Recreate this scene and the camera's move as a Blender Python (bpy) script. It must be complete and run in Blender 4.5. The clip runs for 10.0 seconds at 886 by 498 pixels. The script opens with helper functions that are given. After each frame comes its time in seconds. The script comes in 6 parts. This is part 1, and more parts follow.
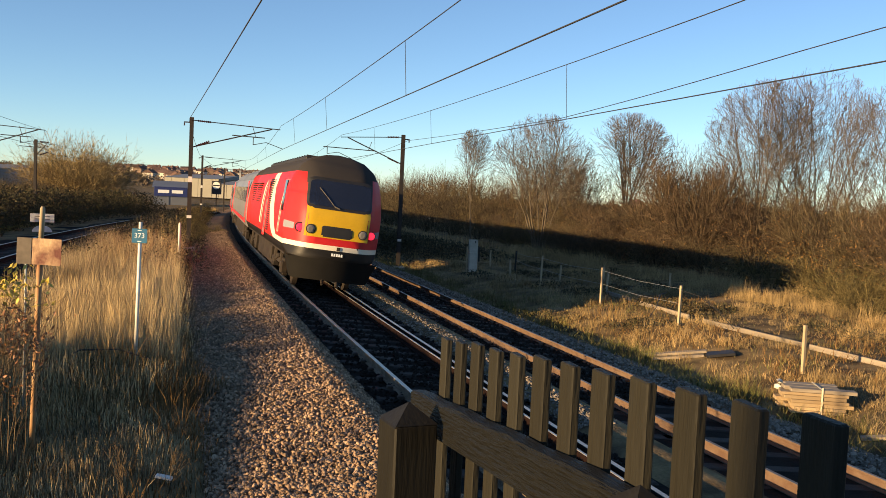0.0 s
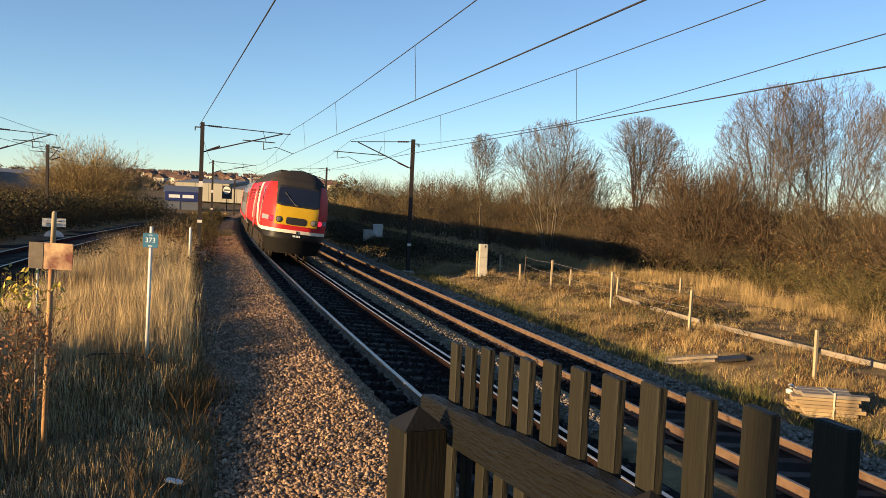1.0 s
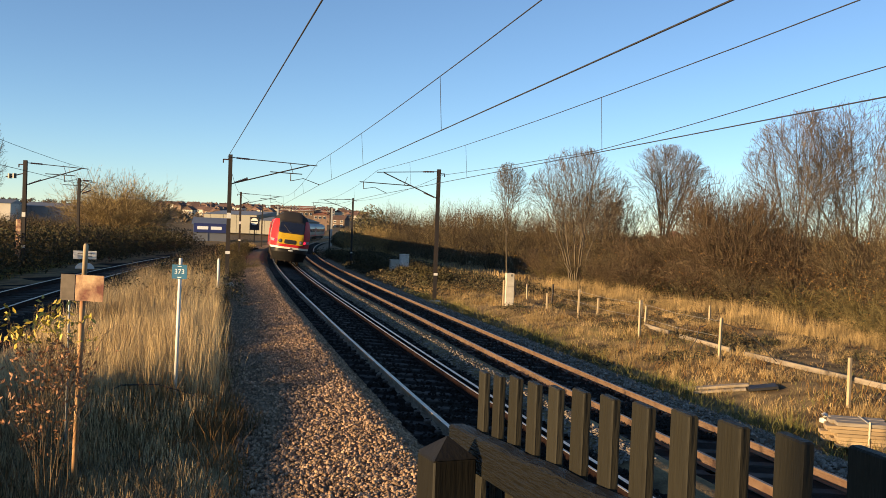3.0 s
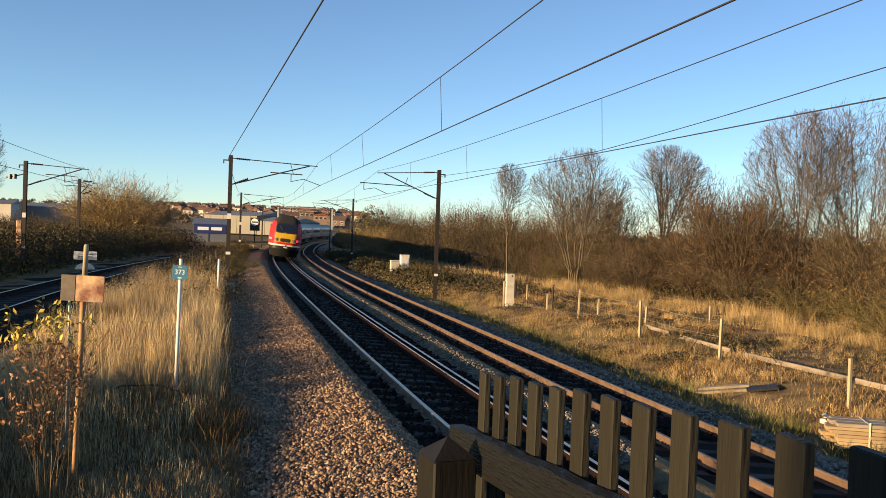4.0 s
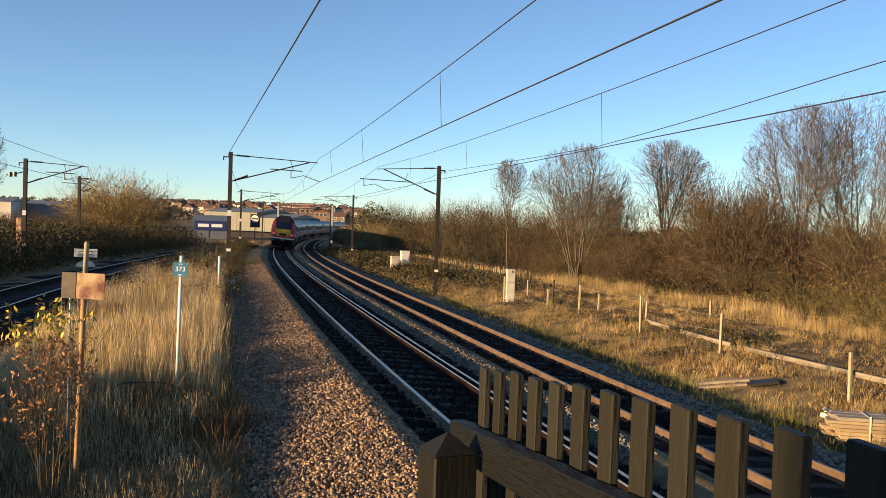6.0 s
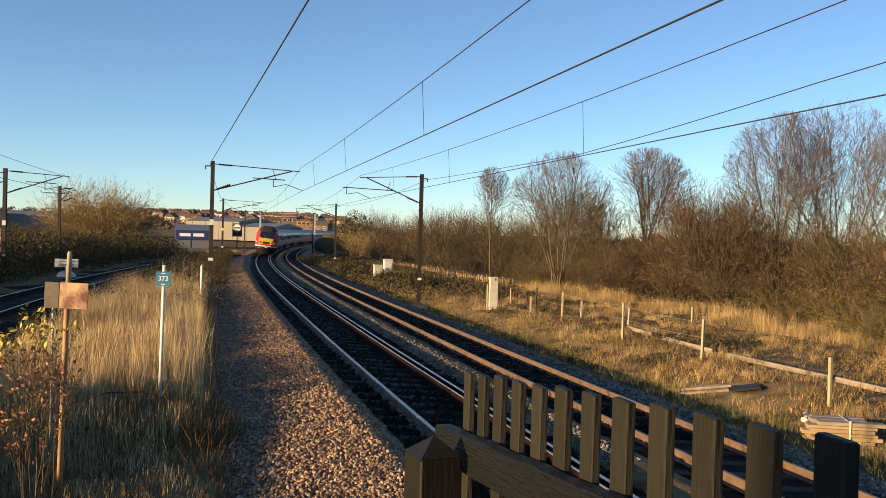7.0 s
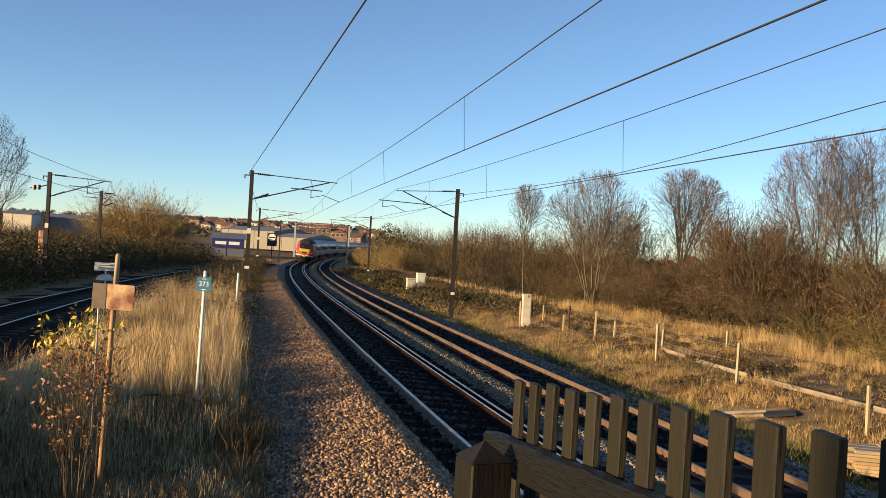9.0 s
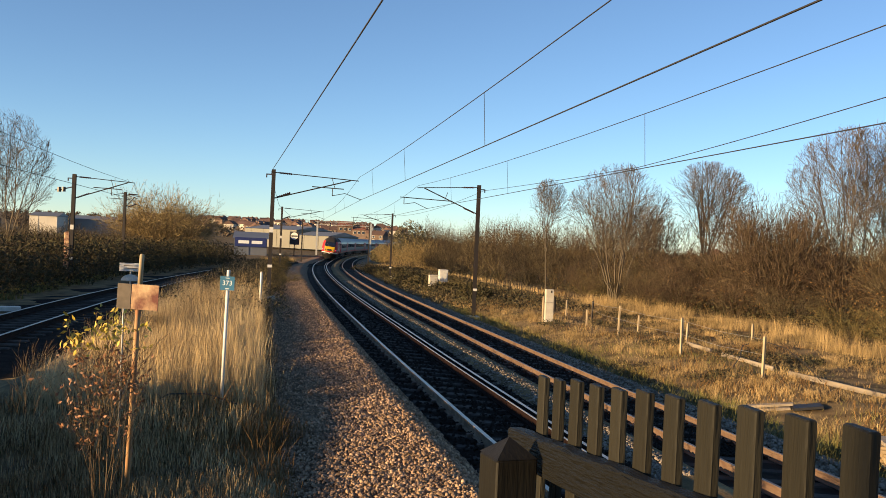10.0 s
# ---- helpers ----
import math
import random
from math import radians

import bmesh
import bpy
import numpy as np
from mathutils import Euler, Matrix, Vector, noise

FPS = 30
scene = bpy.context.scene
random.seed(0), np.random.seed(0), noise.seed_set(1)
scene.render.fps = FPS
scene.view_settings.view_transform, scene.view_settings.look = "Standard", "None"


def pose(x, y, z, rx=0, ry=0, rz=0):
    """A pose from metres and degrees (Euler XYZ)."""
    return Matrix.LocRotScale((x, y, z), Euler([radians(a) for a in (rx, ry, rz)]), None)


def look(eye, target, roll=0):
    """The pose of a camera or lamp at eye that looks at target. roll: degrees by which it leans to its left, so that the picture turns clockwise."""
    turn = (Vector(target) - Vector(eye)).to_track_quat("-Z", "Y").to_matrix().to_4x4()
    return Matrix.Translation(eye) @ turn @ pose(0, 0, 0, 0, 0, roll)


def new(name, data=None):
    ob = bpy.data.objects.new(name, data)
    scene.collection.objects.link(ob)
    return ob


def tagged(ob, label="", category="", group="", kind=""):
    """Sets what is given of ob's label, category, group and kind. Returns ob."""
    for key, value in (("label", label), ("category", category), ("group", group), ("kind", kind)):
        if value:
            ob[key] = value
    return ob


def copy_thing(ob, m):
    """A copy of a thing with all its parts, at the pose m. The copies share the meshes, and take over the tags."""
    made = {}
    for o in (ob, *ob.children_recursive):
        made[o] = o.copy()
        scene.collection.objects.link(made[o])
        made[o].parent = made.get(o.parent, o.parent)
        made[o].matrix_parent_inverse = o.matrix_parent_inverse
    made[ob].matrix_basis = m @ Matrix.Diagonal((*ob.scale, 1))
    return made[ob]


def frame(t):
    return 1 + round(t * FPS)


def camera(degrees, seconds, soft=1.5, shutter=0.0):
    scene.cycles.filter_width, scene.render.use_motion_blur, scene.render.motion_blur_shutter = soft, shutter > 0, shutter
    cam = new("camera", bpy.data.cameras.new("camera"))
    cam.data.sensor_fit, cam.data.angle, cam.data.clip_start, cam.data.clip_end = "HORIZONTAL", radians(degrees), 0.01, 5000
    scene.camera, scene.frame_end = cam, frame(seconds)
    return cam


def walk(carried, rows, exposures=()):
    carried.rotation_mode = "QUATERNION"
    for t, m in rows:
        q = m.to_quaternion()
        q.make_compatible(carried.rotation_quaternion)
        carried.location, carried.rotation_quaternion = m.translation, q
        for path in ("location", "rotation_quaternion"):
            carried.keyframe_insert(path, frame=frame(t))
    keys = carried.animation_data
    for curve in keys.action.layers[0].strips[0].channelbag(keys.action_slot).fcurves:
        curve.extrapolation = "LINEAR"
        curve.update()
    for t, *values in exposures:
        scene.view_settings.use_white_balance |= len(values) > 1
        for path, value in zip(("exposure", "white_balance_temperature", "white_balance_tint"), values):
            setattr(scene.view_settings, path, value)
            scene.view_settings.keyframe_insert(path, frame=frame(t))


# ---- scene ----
cam = camera(52.0, 10.0, soft=0.85)
PATH = [
    (0, 0.091, 0.127, 2.831, -4.66, -3.31, -2.68),
    (0.5, 0.091, 0.127, 2.831, -4.42, -3.23, -2.64),
    (1, 0.091, 0.127, 2.831, -4.04, -3.06, -2.63),
    (1.5, 0.094, 0.116, 2.825, -3.61, -2.57, -2.57),
    (2, 0.093, 0.112, 2.827, -3.12, -1.93, -2.41),
    (2.5, 0.088, 0.116, 2.830, -2.45, -1.37, -2.11),
    (4, 0.087, 0.118, 2.829, -2.38, -1.23, -2.14),
    (4.5, 0.087, 0.118, 2.829, -2.45, -1.30, -2.11),
    (5, 0.087, 0.118, 2.829, -2.48, -1.33, -1.94),
    (6.5, 0.090, 0.096, 2.830, -2.35, -1.54, -1.89),
    (7, 0.081, 0.055, 2.826, -3.45, -0.94, -1.62),
    (7.5, 0.052, 0.018, 2.817, -4.23, -0.60, -1.54),
    (8, 0.028, -0.004, 2.808, -3.85, -0.40, -2.12),
    (8.5, 0.013, -0.012, 2.802, -2.63, -0.13, -2.85),
    (9, -0.001, -0.016, 2.802, -1.38, -0.07, -3.33),
    (9.5, -0.004, -0.014, 2.802, -0.46, -0.17, -3.07),
    (10, 0.000, 0.000, 2.800, 0.00, -0.36, -2.60),
]
walk(cam, [(t, pose(x, y, z, 90 + pitch, roll, yaw)) for t, x, y, z, yaw, pitch, roll in PATH],
     exposures=[(0, 1.05, 8700, 14), (4.5, 1.07, 8500, 14), (6.5, 1.06, 8500, 14), (7.5, 0.97, 8450, 14), (10, 1.05, 8450, 14)])

# ---- world and sun: a clear winter day with a low sun ----
SUN_EL, SUN_DIR = 8.4, Vector((0.87, 0.49, 0.0)).normalized()
world = bpy.data.worlds.new("world")
scene.world = world
world.use_nodes = True
wn = world.node_tree.nodes
sky = wn.new("ShaderNodeTexSky")
sky.sky_type, sky.sun_disc = "NISHITA", False
sky.sun_elevation = radians(SUN_EL)
sky.sun_rotation = math.atan2(-SUN_DIR.x, -SUN_DIR.y)
sky.air_density, sky.dust_density, sky.ozone_density = 0.7, 0.0, 3.9
world.node_tree.links.new(sky.outputs["Color"], wn["Background"].inputs["Color"])
wn["Background"].inputs["Strength"].default_value = 0.130
sun_data = bpy.data.lights.new("sun", "SUN")
sun_data.energy, sun_data.angle, sun_data.color = 5.0, radians(0.6), (1.0, 0.78, 0.49)
sun = new("sun", sun_data)
sun.matrix_basis = look((0, 0, 60), Vector((0, 0, 60)) + SUN_DIR * math.cos(radians(SUN_EL)) - Vector((0, 0, math.sin(radians(SUN_EL)))))


# ---- materials ----
def material(name, base, rough=0.8, metal=0.0, vary=0.25, scale=4.0, fine=40.0, bump=0.0, second=None, island=0.0, obj_rand=0.0, emit=None, spec=0.5, coords="Object", stretch=(1, 1, 1)):
    """A surface with colour variation at two scales, and fine relief."""
    m = bpy.data.materials.new(name)
    m.use_nodes = True
    n, l = m.node_tree.nodes, m.node_tree.links
    b = n["Principled BSDF"]
    tc = n.new("ShaderNodeTexCoord")
    mp = n.new("ShaderNodeMapping")
    mp.inputs["Scale"].default_value = stretch
    l.new(tc.outputs[coords], mp.inputs["Vector"])
    big = n.new("ShaderNodeTexNoise")
    big.inputs["Scale"].default_value, big.inputs["Detail"].default_value = scale, 4
    small = n.new("ShaderNodeTexNoise")
    small.inputs["Scale"].default_value, small.inputs["Detail"].default_value = fine, 3
    for t in (big, small):
        l.new(mp.outputs["Vector"], t.inputs["Vector"])
    ramp = n.new("ShaderNodeMix")
    ramp.data_type = "RGBA"
    c2 = second or tuple(c * (1 - vary) for c in base)
    ramp.inputs[6].default_value, ramp.inputs[7].default_value = (*base, 1), (*c2, 1)
    rg = n.new("ShaderNodeMapRange")
    rg.inputs[1].default_value, rg.inputs[2].default_value = 0.35, 0.65
    l.new(big.outputs["Fac"], rg.inputs[0])
    l.new(rg.outputs[0], ramp.inputs[0])
    hsv = n.new("ShaderNodeHueSaturation")
    l.new(ramp.outputs[2], hsv.inputs["Color"])
    val = n.new("ShaderNodeMath")
    val.operation = "MULTIPLY_ADD"
    val.inputs[1].default_value, val.inputs[2].default_value = vary * 1.6, 1 - vary * 0.8
    l.new(small.outputs["Fac"], val.inputs[0])
    last = val.outputs[0]
    for amount, node, out in ((island, "ShaderNodeNewGeometry", "Random Per Island"), (obj_rand, "ShaderNodeObjectInfo", "Random")):
        if amount:
            r = n.new(node)
            k = n.new("ShaderNodeMath")
            k.operation = "MULTIPLY_ADD"
            k.inputs[1].default_value, k.inputs[2].default_value = amount * 2, 1 - amount
            l.new(r.outputs[out], k.inputs[0])
            mu = n.new("ShaderNodeMath")
            mu.operation = "MULTIPLY"
            l.new(last, mu.inputs[0])
            l.new(k.outputs[0], mu.inputs[1])
            last = mu.outputs[0]
    l.new(last, hsv.inputs["Value"])
    l.new(hsv.outputs["Color"], b.inputs["Base Color"])
    b.inputs["Roughness"].default_value, b.inputs["Metallic"].default_value = rough, metal
    b.inputs["Specular IOR Level"].default_value = spec
    if bump:
        bp = n.new("ShaderNodeBump")
        bp.inputs["Strength"].default_value, bp.inputs["Distance"].default_value = bump, 0.02
        l.new(small.outputs["Fac"], bp.inputs["Height"])
        l.new(bp.outputs["Normal"], b.inputs["Normal"])
    if emit:
        b.inputs["Emission Color"].default_value, b.inputs["Emission Strength"].default_value = (*emit[0], 1), emit[1]
    return m


M_EARTH = material("earth_and_dead_grass", (0.27, 0.188, 0.092), 0.95, scale=1.3, fine=26, vary=0.55, second=(0.085, 0.058, 0.033), bump=0.6, spec=0.1)
M_BALLAST_BED = material("ballast_bed", (0.25, 0.172, 0.115), 0.95, scale=3, fine=28, vary=0.35, second=(0.150, 0.104, 0.070), bump=1.0, spec=0.1)
M_STONE = material("ballast_stone", (0.41, 0.275, 0.178), 0.9, scale=6, fine=40, vary=0.25, second=(0.21, 0.135, 0.086), island=0.5, spec=0.2)
M_STONE_GREY = material("grey_ballast_stone", (0.24, 0.2, 0.16), 0.9, scale=6, fine=40, vary=0.2, island=0.5, spec=0.2)
# Near-black because the shade between the rails is put into this colour.
M_BED_SHADED = material("shaded_track_bed", (0.030, 0.026, 0.022), 1.0, scale=3, fine=30, second=(0.018, 0.016, 0.014), bump=1.0, spec=0.03)
M_SLEEPER = material("weathered_sleeper", (0.075, 0.066, 0.058), 0.8, scale=5, fine=60, second=(0.045, 0.04, 0.035), obj_rand=0.25, bump=0.4, spec=0.06)
M_RAIL_RUST = material("rusty_rail_side", (0.144, 0.09, 0.0576), 0.75, metal=0.0, scale=5, fine=60, second=(0.101, 0.054, 0.0324), bump=0.3)
# Lighter rail side: sunlight on the left rail is put into the colour.
M_RAIL_SUNLIT = material("sunlit_rail_side", (0.26, 0.20, 0.145), 0.75, scale=5, fine=60, vary=0.3, second=(0.15, 0.105, 0.07), bump=0.3, spec=0.2)
# Darkened rail side: shade below the rail head is put into the colour.
M_RAIL_SHADED = material("shaded_rail_side", (0.036, 0.024, 0.020), 0.9, scale=5, fine=60, second=(0.026, 0.018, 0.015), bump=0.3, spec=0.05)
M_RAIL_TOP = material("polished_rail_head", (0.60, 0.54, 0.45), 0.42, metal=0.6, scale=3, fine=30, vary=0.12)
# Check rail side darkened to hold the shade cast by rail and ballast.
M_CHECK_SIDE = material("shaded_check_rail_side", (0.016, 0.0075, 0.006), 0.85, scale=5, fine=60, vary=0.3, spec=0.1)
M_RAIL_TOP_RUST = material("dull_rail_head", (0.30, 0.22, 0.16), 0.5, metal=0.5, scale=3, fine=30, vary=0.2)
M_CLIP = material("rail_fastening", (0.10, 0.07, 0.05), 0.8, vary=0.3, obj_rand=0.2)
M_FENCE = material("weathered_dark_timber", (0.0225, 0.0218, 0.018), 0.55, scale=2.2, fine=14, vary=0.3, second=(0.024, 0.022, 0.016), bump=0.3, obj_rand=0.2, stretch=(6, 6, 0.7), spec=0.1)
# Darker than M_FENCE: the post fronts' shade is put into the colour.
M_FENCE_POST = material("shaded_post_timber", (0.015, 0.0138, 0.0105), 0.5, scale=2.2, fine=14, vary=0.2, second=(0.010, 0.009, 0.007), bump=0.12, stretch=(6, 6, 0.7), spec=0.2)
M_FENCE_RAIL = material("weathered_dark_rail_timber", (0.011, 0.011, 0.0095), 0.55, scale=2.5, fine=16, vary=0.4, second=(0.010, 0.0098, 0.008), bump=0.9, stretch=(7, 0.7, 7), spec=0.14)
M_STEEL = material("weathered_mast_steel", (0.015, 0.0128, 0.0115), 0.7, scale=1.5, fine=14, vary=0.35, second=(0.024, 0.015, 0.011), bump=0.2)
M_WIRE = material("dark_wire", (0.018, 0.017, 0.018), 0.8, metal=0.0, vary=0.1)
M_INSUL = material("brown_insulator", (0.06, 0.035, 0.03), 0.25, vary=0.1)
M_GALV = material("galvanised_steel", (0.42, 0.42, 0.40), 0.5, metal=0.5, vary=0.2, scale=5)
M_WHITE = material("white_paint", (0.72, 0.70, 0.64), 0.6, vary=0.2, scale=6, fine=30, second=(0.60, 0.57, 0.50))
M_RUSTPOLE = material("rust_stained_pole", (0.56, 0.36, 0.19), 0.8, scale=3.2, fine=30, vary=0.3, second=(0.27, 0.10, 0.04), stretch=(1, 1, 0.6))
M_RUSTPLATE = material("rusted_plate", (0.58, 0.38, 0.22), 0.85, scale=6.5, fine=40, vary=0.35, second=(0.17, 0.06, 0.045), bump=0.3)
M_PLATE_GREY = material("faded_grey_plate", (0.16, 0.13, 0.10), 0.85, scale=7, fine=35, vary=0.3)
M_BLUE = material("blue_sign_enamel", (0.035, 0.165, 0.27), 0.4, vary=0.15, scale=8)
M_LETTER = material("white_lettering", (0.75, 0.78, 0.78), 0.5, vary=0.05)
M_CONCRETE = material("pale_concrete", (0.52, 0.48, 0.40), 0.85, scale=4, fine=50, vary=0.2, second=(0.42, 0.38, 0.31), bump=0.2)
M_PLANK = material("sawn_pale_timber", (0.391, 0.281, 0.162), 0.8, scale=3, fine=30, vary=0.25, second=(0.306, 0.212, 0.119), stretch=(0.5, 5, 5), obj_rand=0.2)
M_PLANK_GREY = material("silvered_timber", (0.3, 0.247, 0.188), 0.85, scale=3, fine=30, vary=0.3, stretch=(0.5, 5, 5), obj_rand=0.2)
M_STAKE = material("softwood_stake", (0.42, 0.32, 0.20), 0.8, scale=4, fine=30, vary=0.25, stretch=(4, 4, 0.6))
M_BARK = material("bare_twig_bark", (0.122, 0.098, 0.058), 0.9, scale=2, fine=18, vary=0.35, second=(0.055, 0.038, 0.025), spec=0.1, island=0.6)
M_TWIG_TREE = material("grey_tree_twigs", (0.145, 0.122, 0.098), 0.9, scale=2, fine=18, vary=0.35, second=(0.08, 0.06, 0.046), spec=0.1, island=0.4)
M_BARK_TREE = material("grey_brown_bark", (0.125, 0.104, 0.078), 0.9, scale=2, fine=20, vary=0.35, second=(0.14, 0.115, 0.085), spec=0.1)
M_TWIG_RED = material("russet_twigs", (0.116, 0.086, 0.055), 0.9, scale=1.5, fine=12, vary=0.3, second=(0.060, 0.038, 0.026), spec=0.1, island=0.6)
M_TWIG_OLIVE = material("olive_twigs", (0.15, 0.118, 0.054), 0.9, scale=1.5, fine=12, vary=0.3, second=(0.08, 0.064, 0.03), spec=0.1, island=0.6)
M_TWIG_GOLD = material("golden_twigs", (0.33, 0.24, 0.115), 0.9, scale=1.5, fine=12, vary=0.3, second=(0.17, 0.12, 0.06), spec=0.1, island=0.5)
M_LEAF_DRY = material("withered_leaves", (0.192, 0.108, 0.044), 0.85, vary=0.3, island=0.4, spec=0.15)
M_LEAF_DARK = material("bramble_leaves", (0.044, 0.046, 0.020), 0.7, vary=0.3, island=0.4, second=(0.058, 0.042, 0.022), spec=0.15)
M_LEAF_BROWN = material("brown_green_bramble_leaves", (0.078, 0.060, 0.033), 0.8, vary=0.35, scale=0.5, fine=5, island=0.5, second=(0.044, 0.042, 0.021), spec=0.2)
M_LEAF_IVY = material("faded_ivy_leaves", (0.125, 0.105, 0.048), 0.7, vary=0.3, island=0.5, second=(0.07, 0.06, 0.026))
M_LEAF_YELLOW = material("yellow_autumn_leaves", (0.48, 0.36, 0.06), 0.6, vary=0.2, island=0.3)
M_LEAF_RED = material("russet_autumn_leaves", (0.27, 0.115, 0.05), 0.6, vary=0.25, island=0.4)
M_GRASS = material("dry_pale_grass", (0.64, 0.485, 0.275), 0.8, vary=0.25, scale=0.7, fine=6, second=(0.30, 0.20, 0.10), island=0.35, spec=0.15)
M_GRASS_FIELD = material("dry_field_grass", (0.45, 0.315, 0.155), 0.85, vary=0.3, scale=0.45, fine=4, second=(0.205, 0.145, 0.07), island=0.4, spec=0.15)
M_GRASS_GREEN = material("green_winter_grass", (0.104, 0.112, 0.036), 0.8, vary=0.3, scale=0.6, fine=5, second=(0.176, 0.144, 0.056), island=0.4, spec=0.15)
M_BLACK = material("black_paint", (0.018, 0.017, 0.017), 0.55, vary=0.3, scale=3)
M_ROOF_BLACK = material("sooty_dark_roof", (0.020, 0.017, 0.016), 0.7, vary=0.35, scale=2, fine=20)
M_VALANCE = material("sooty_black_valance", (0.008, 0.0075, 0.007), 0.7, vary=0.3, scale=3, fine=25, spec=0.2)
M_YELLOW = material("yellow_warning_paint", (0.62, 0.36, 0.018), 0.5, vary=0.10, scale=2, fine=20)
M_UNDER = material("brake_dust_underframe", (0.038, 0.029, 0.022), 0.85, vary=0.45, scale=4, fine=30, second=(0.018, 0.014, 0.012), spec=0.2)
M_GLASS = material("dark_tinted_glass", (0.012, 0.016, 0.03), 0.06, vary=0.05, spec=0.7)
M_LENS = material("grey_lamp_lens", (0.16, 0.15, 0.14), 0.15, vary=0.1)
M_TAIL = material("lit_red_tail_lamp", (0.6, 0.02, 0.06), 0.3, vary=0.05, emit=((1.0, 0.03, 0.08), 0.7))
M_SILVER = material("silver_grey_paint", (0.24, 0.24, 0.26), 0.4, vary=0.1)
M_COACH = material("coach_silver_livery", (0.17, 0.165, 0.165), 0.38, vary=0.12, scale=1.0)
M_RED = material("bright_red_livery", (0.66, 0.028, 0.030), 0.33, vary=0.10, scale=1.2, fine=12)
M_CREAM = material("cream_livery_stripe", (0.74, 0.66, 0.52), 0.35, vary=0.08)
M_HOUSE = material("brick_house_wall", (0.22, 0.145, 0.105), 0.9, scale=0.6, fine=8, vary=0.2, obj_rand=0.35)
M_ROOF = material("tiled_roof", (0.125, 0.07, 0.056), 0.9, scale=0.6, fine=8, vary=0.25, obj_rand=0.4)
M_ROOF_RED = material("red_tiled_roof", (0.27, 0.10, 0.06), 0.9, scale=0.6, fine=8, vary=0.25)
M_RENDER = material("pale_rendered_wall", (0.55, 0.50, 0.42), 0.85, scale=0.5, fine=6, vary=0.12)
M_PANE = material("dark_window_pane", (0.03, 0.035, 0.045), 0.15, vary=0.05)
M_SHED = material("pale_cladding", (0.135, 0.128, 0.104), 0.6, scale=0.3, fine=4, vary=0.12)
M_SHED_PALE = material("pale_blue_cladding", (0.12, 0.135, 0.16), 0.6, scale=0.3, fine=4, vary=0.12)
M_SHED_BLUE = material("dark_blue_fascia", (0.016, 0.03, 0.13), 0.5, vary=0.1)
M_SHED_GREY = material("grey_sheet_roof", (0.15, 0.155, 0.16), 0.5, scale=0.4, vary=0.12)
M_FAR = material("far_winter_woodland", (0.13, 0.10, 0.075), 1.0, scale=0.05, fine=0.5, vary=0.35, spec=0.0)
M_ORANGE = material("orange_plastic", (0.70, 0.16, 0.04), 0.5, vary=0.1)
M_STRAP = material("pale_strap", (0.68, 0.60, 0.45), 0.6, vary=0.1)
M_WALL = material("shade_wall_brick", (0.28, 0.16, 0.11), 0.9, scale=2, fine=20, vary=0.3)
M_PLATFORM = material("platform_asphalt", (0.09, 0.085, 0.08), 0.9, scale=2, fine=40, vary=0.25, bump=0.3)


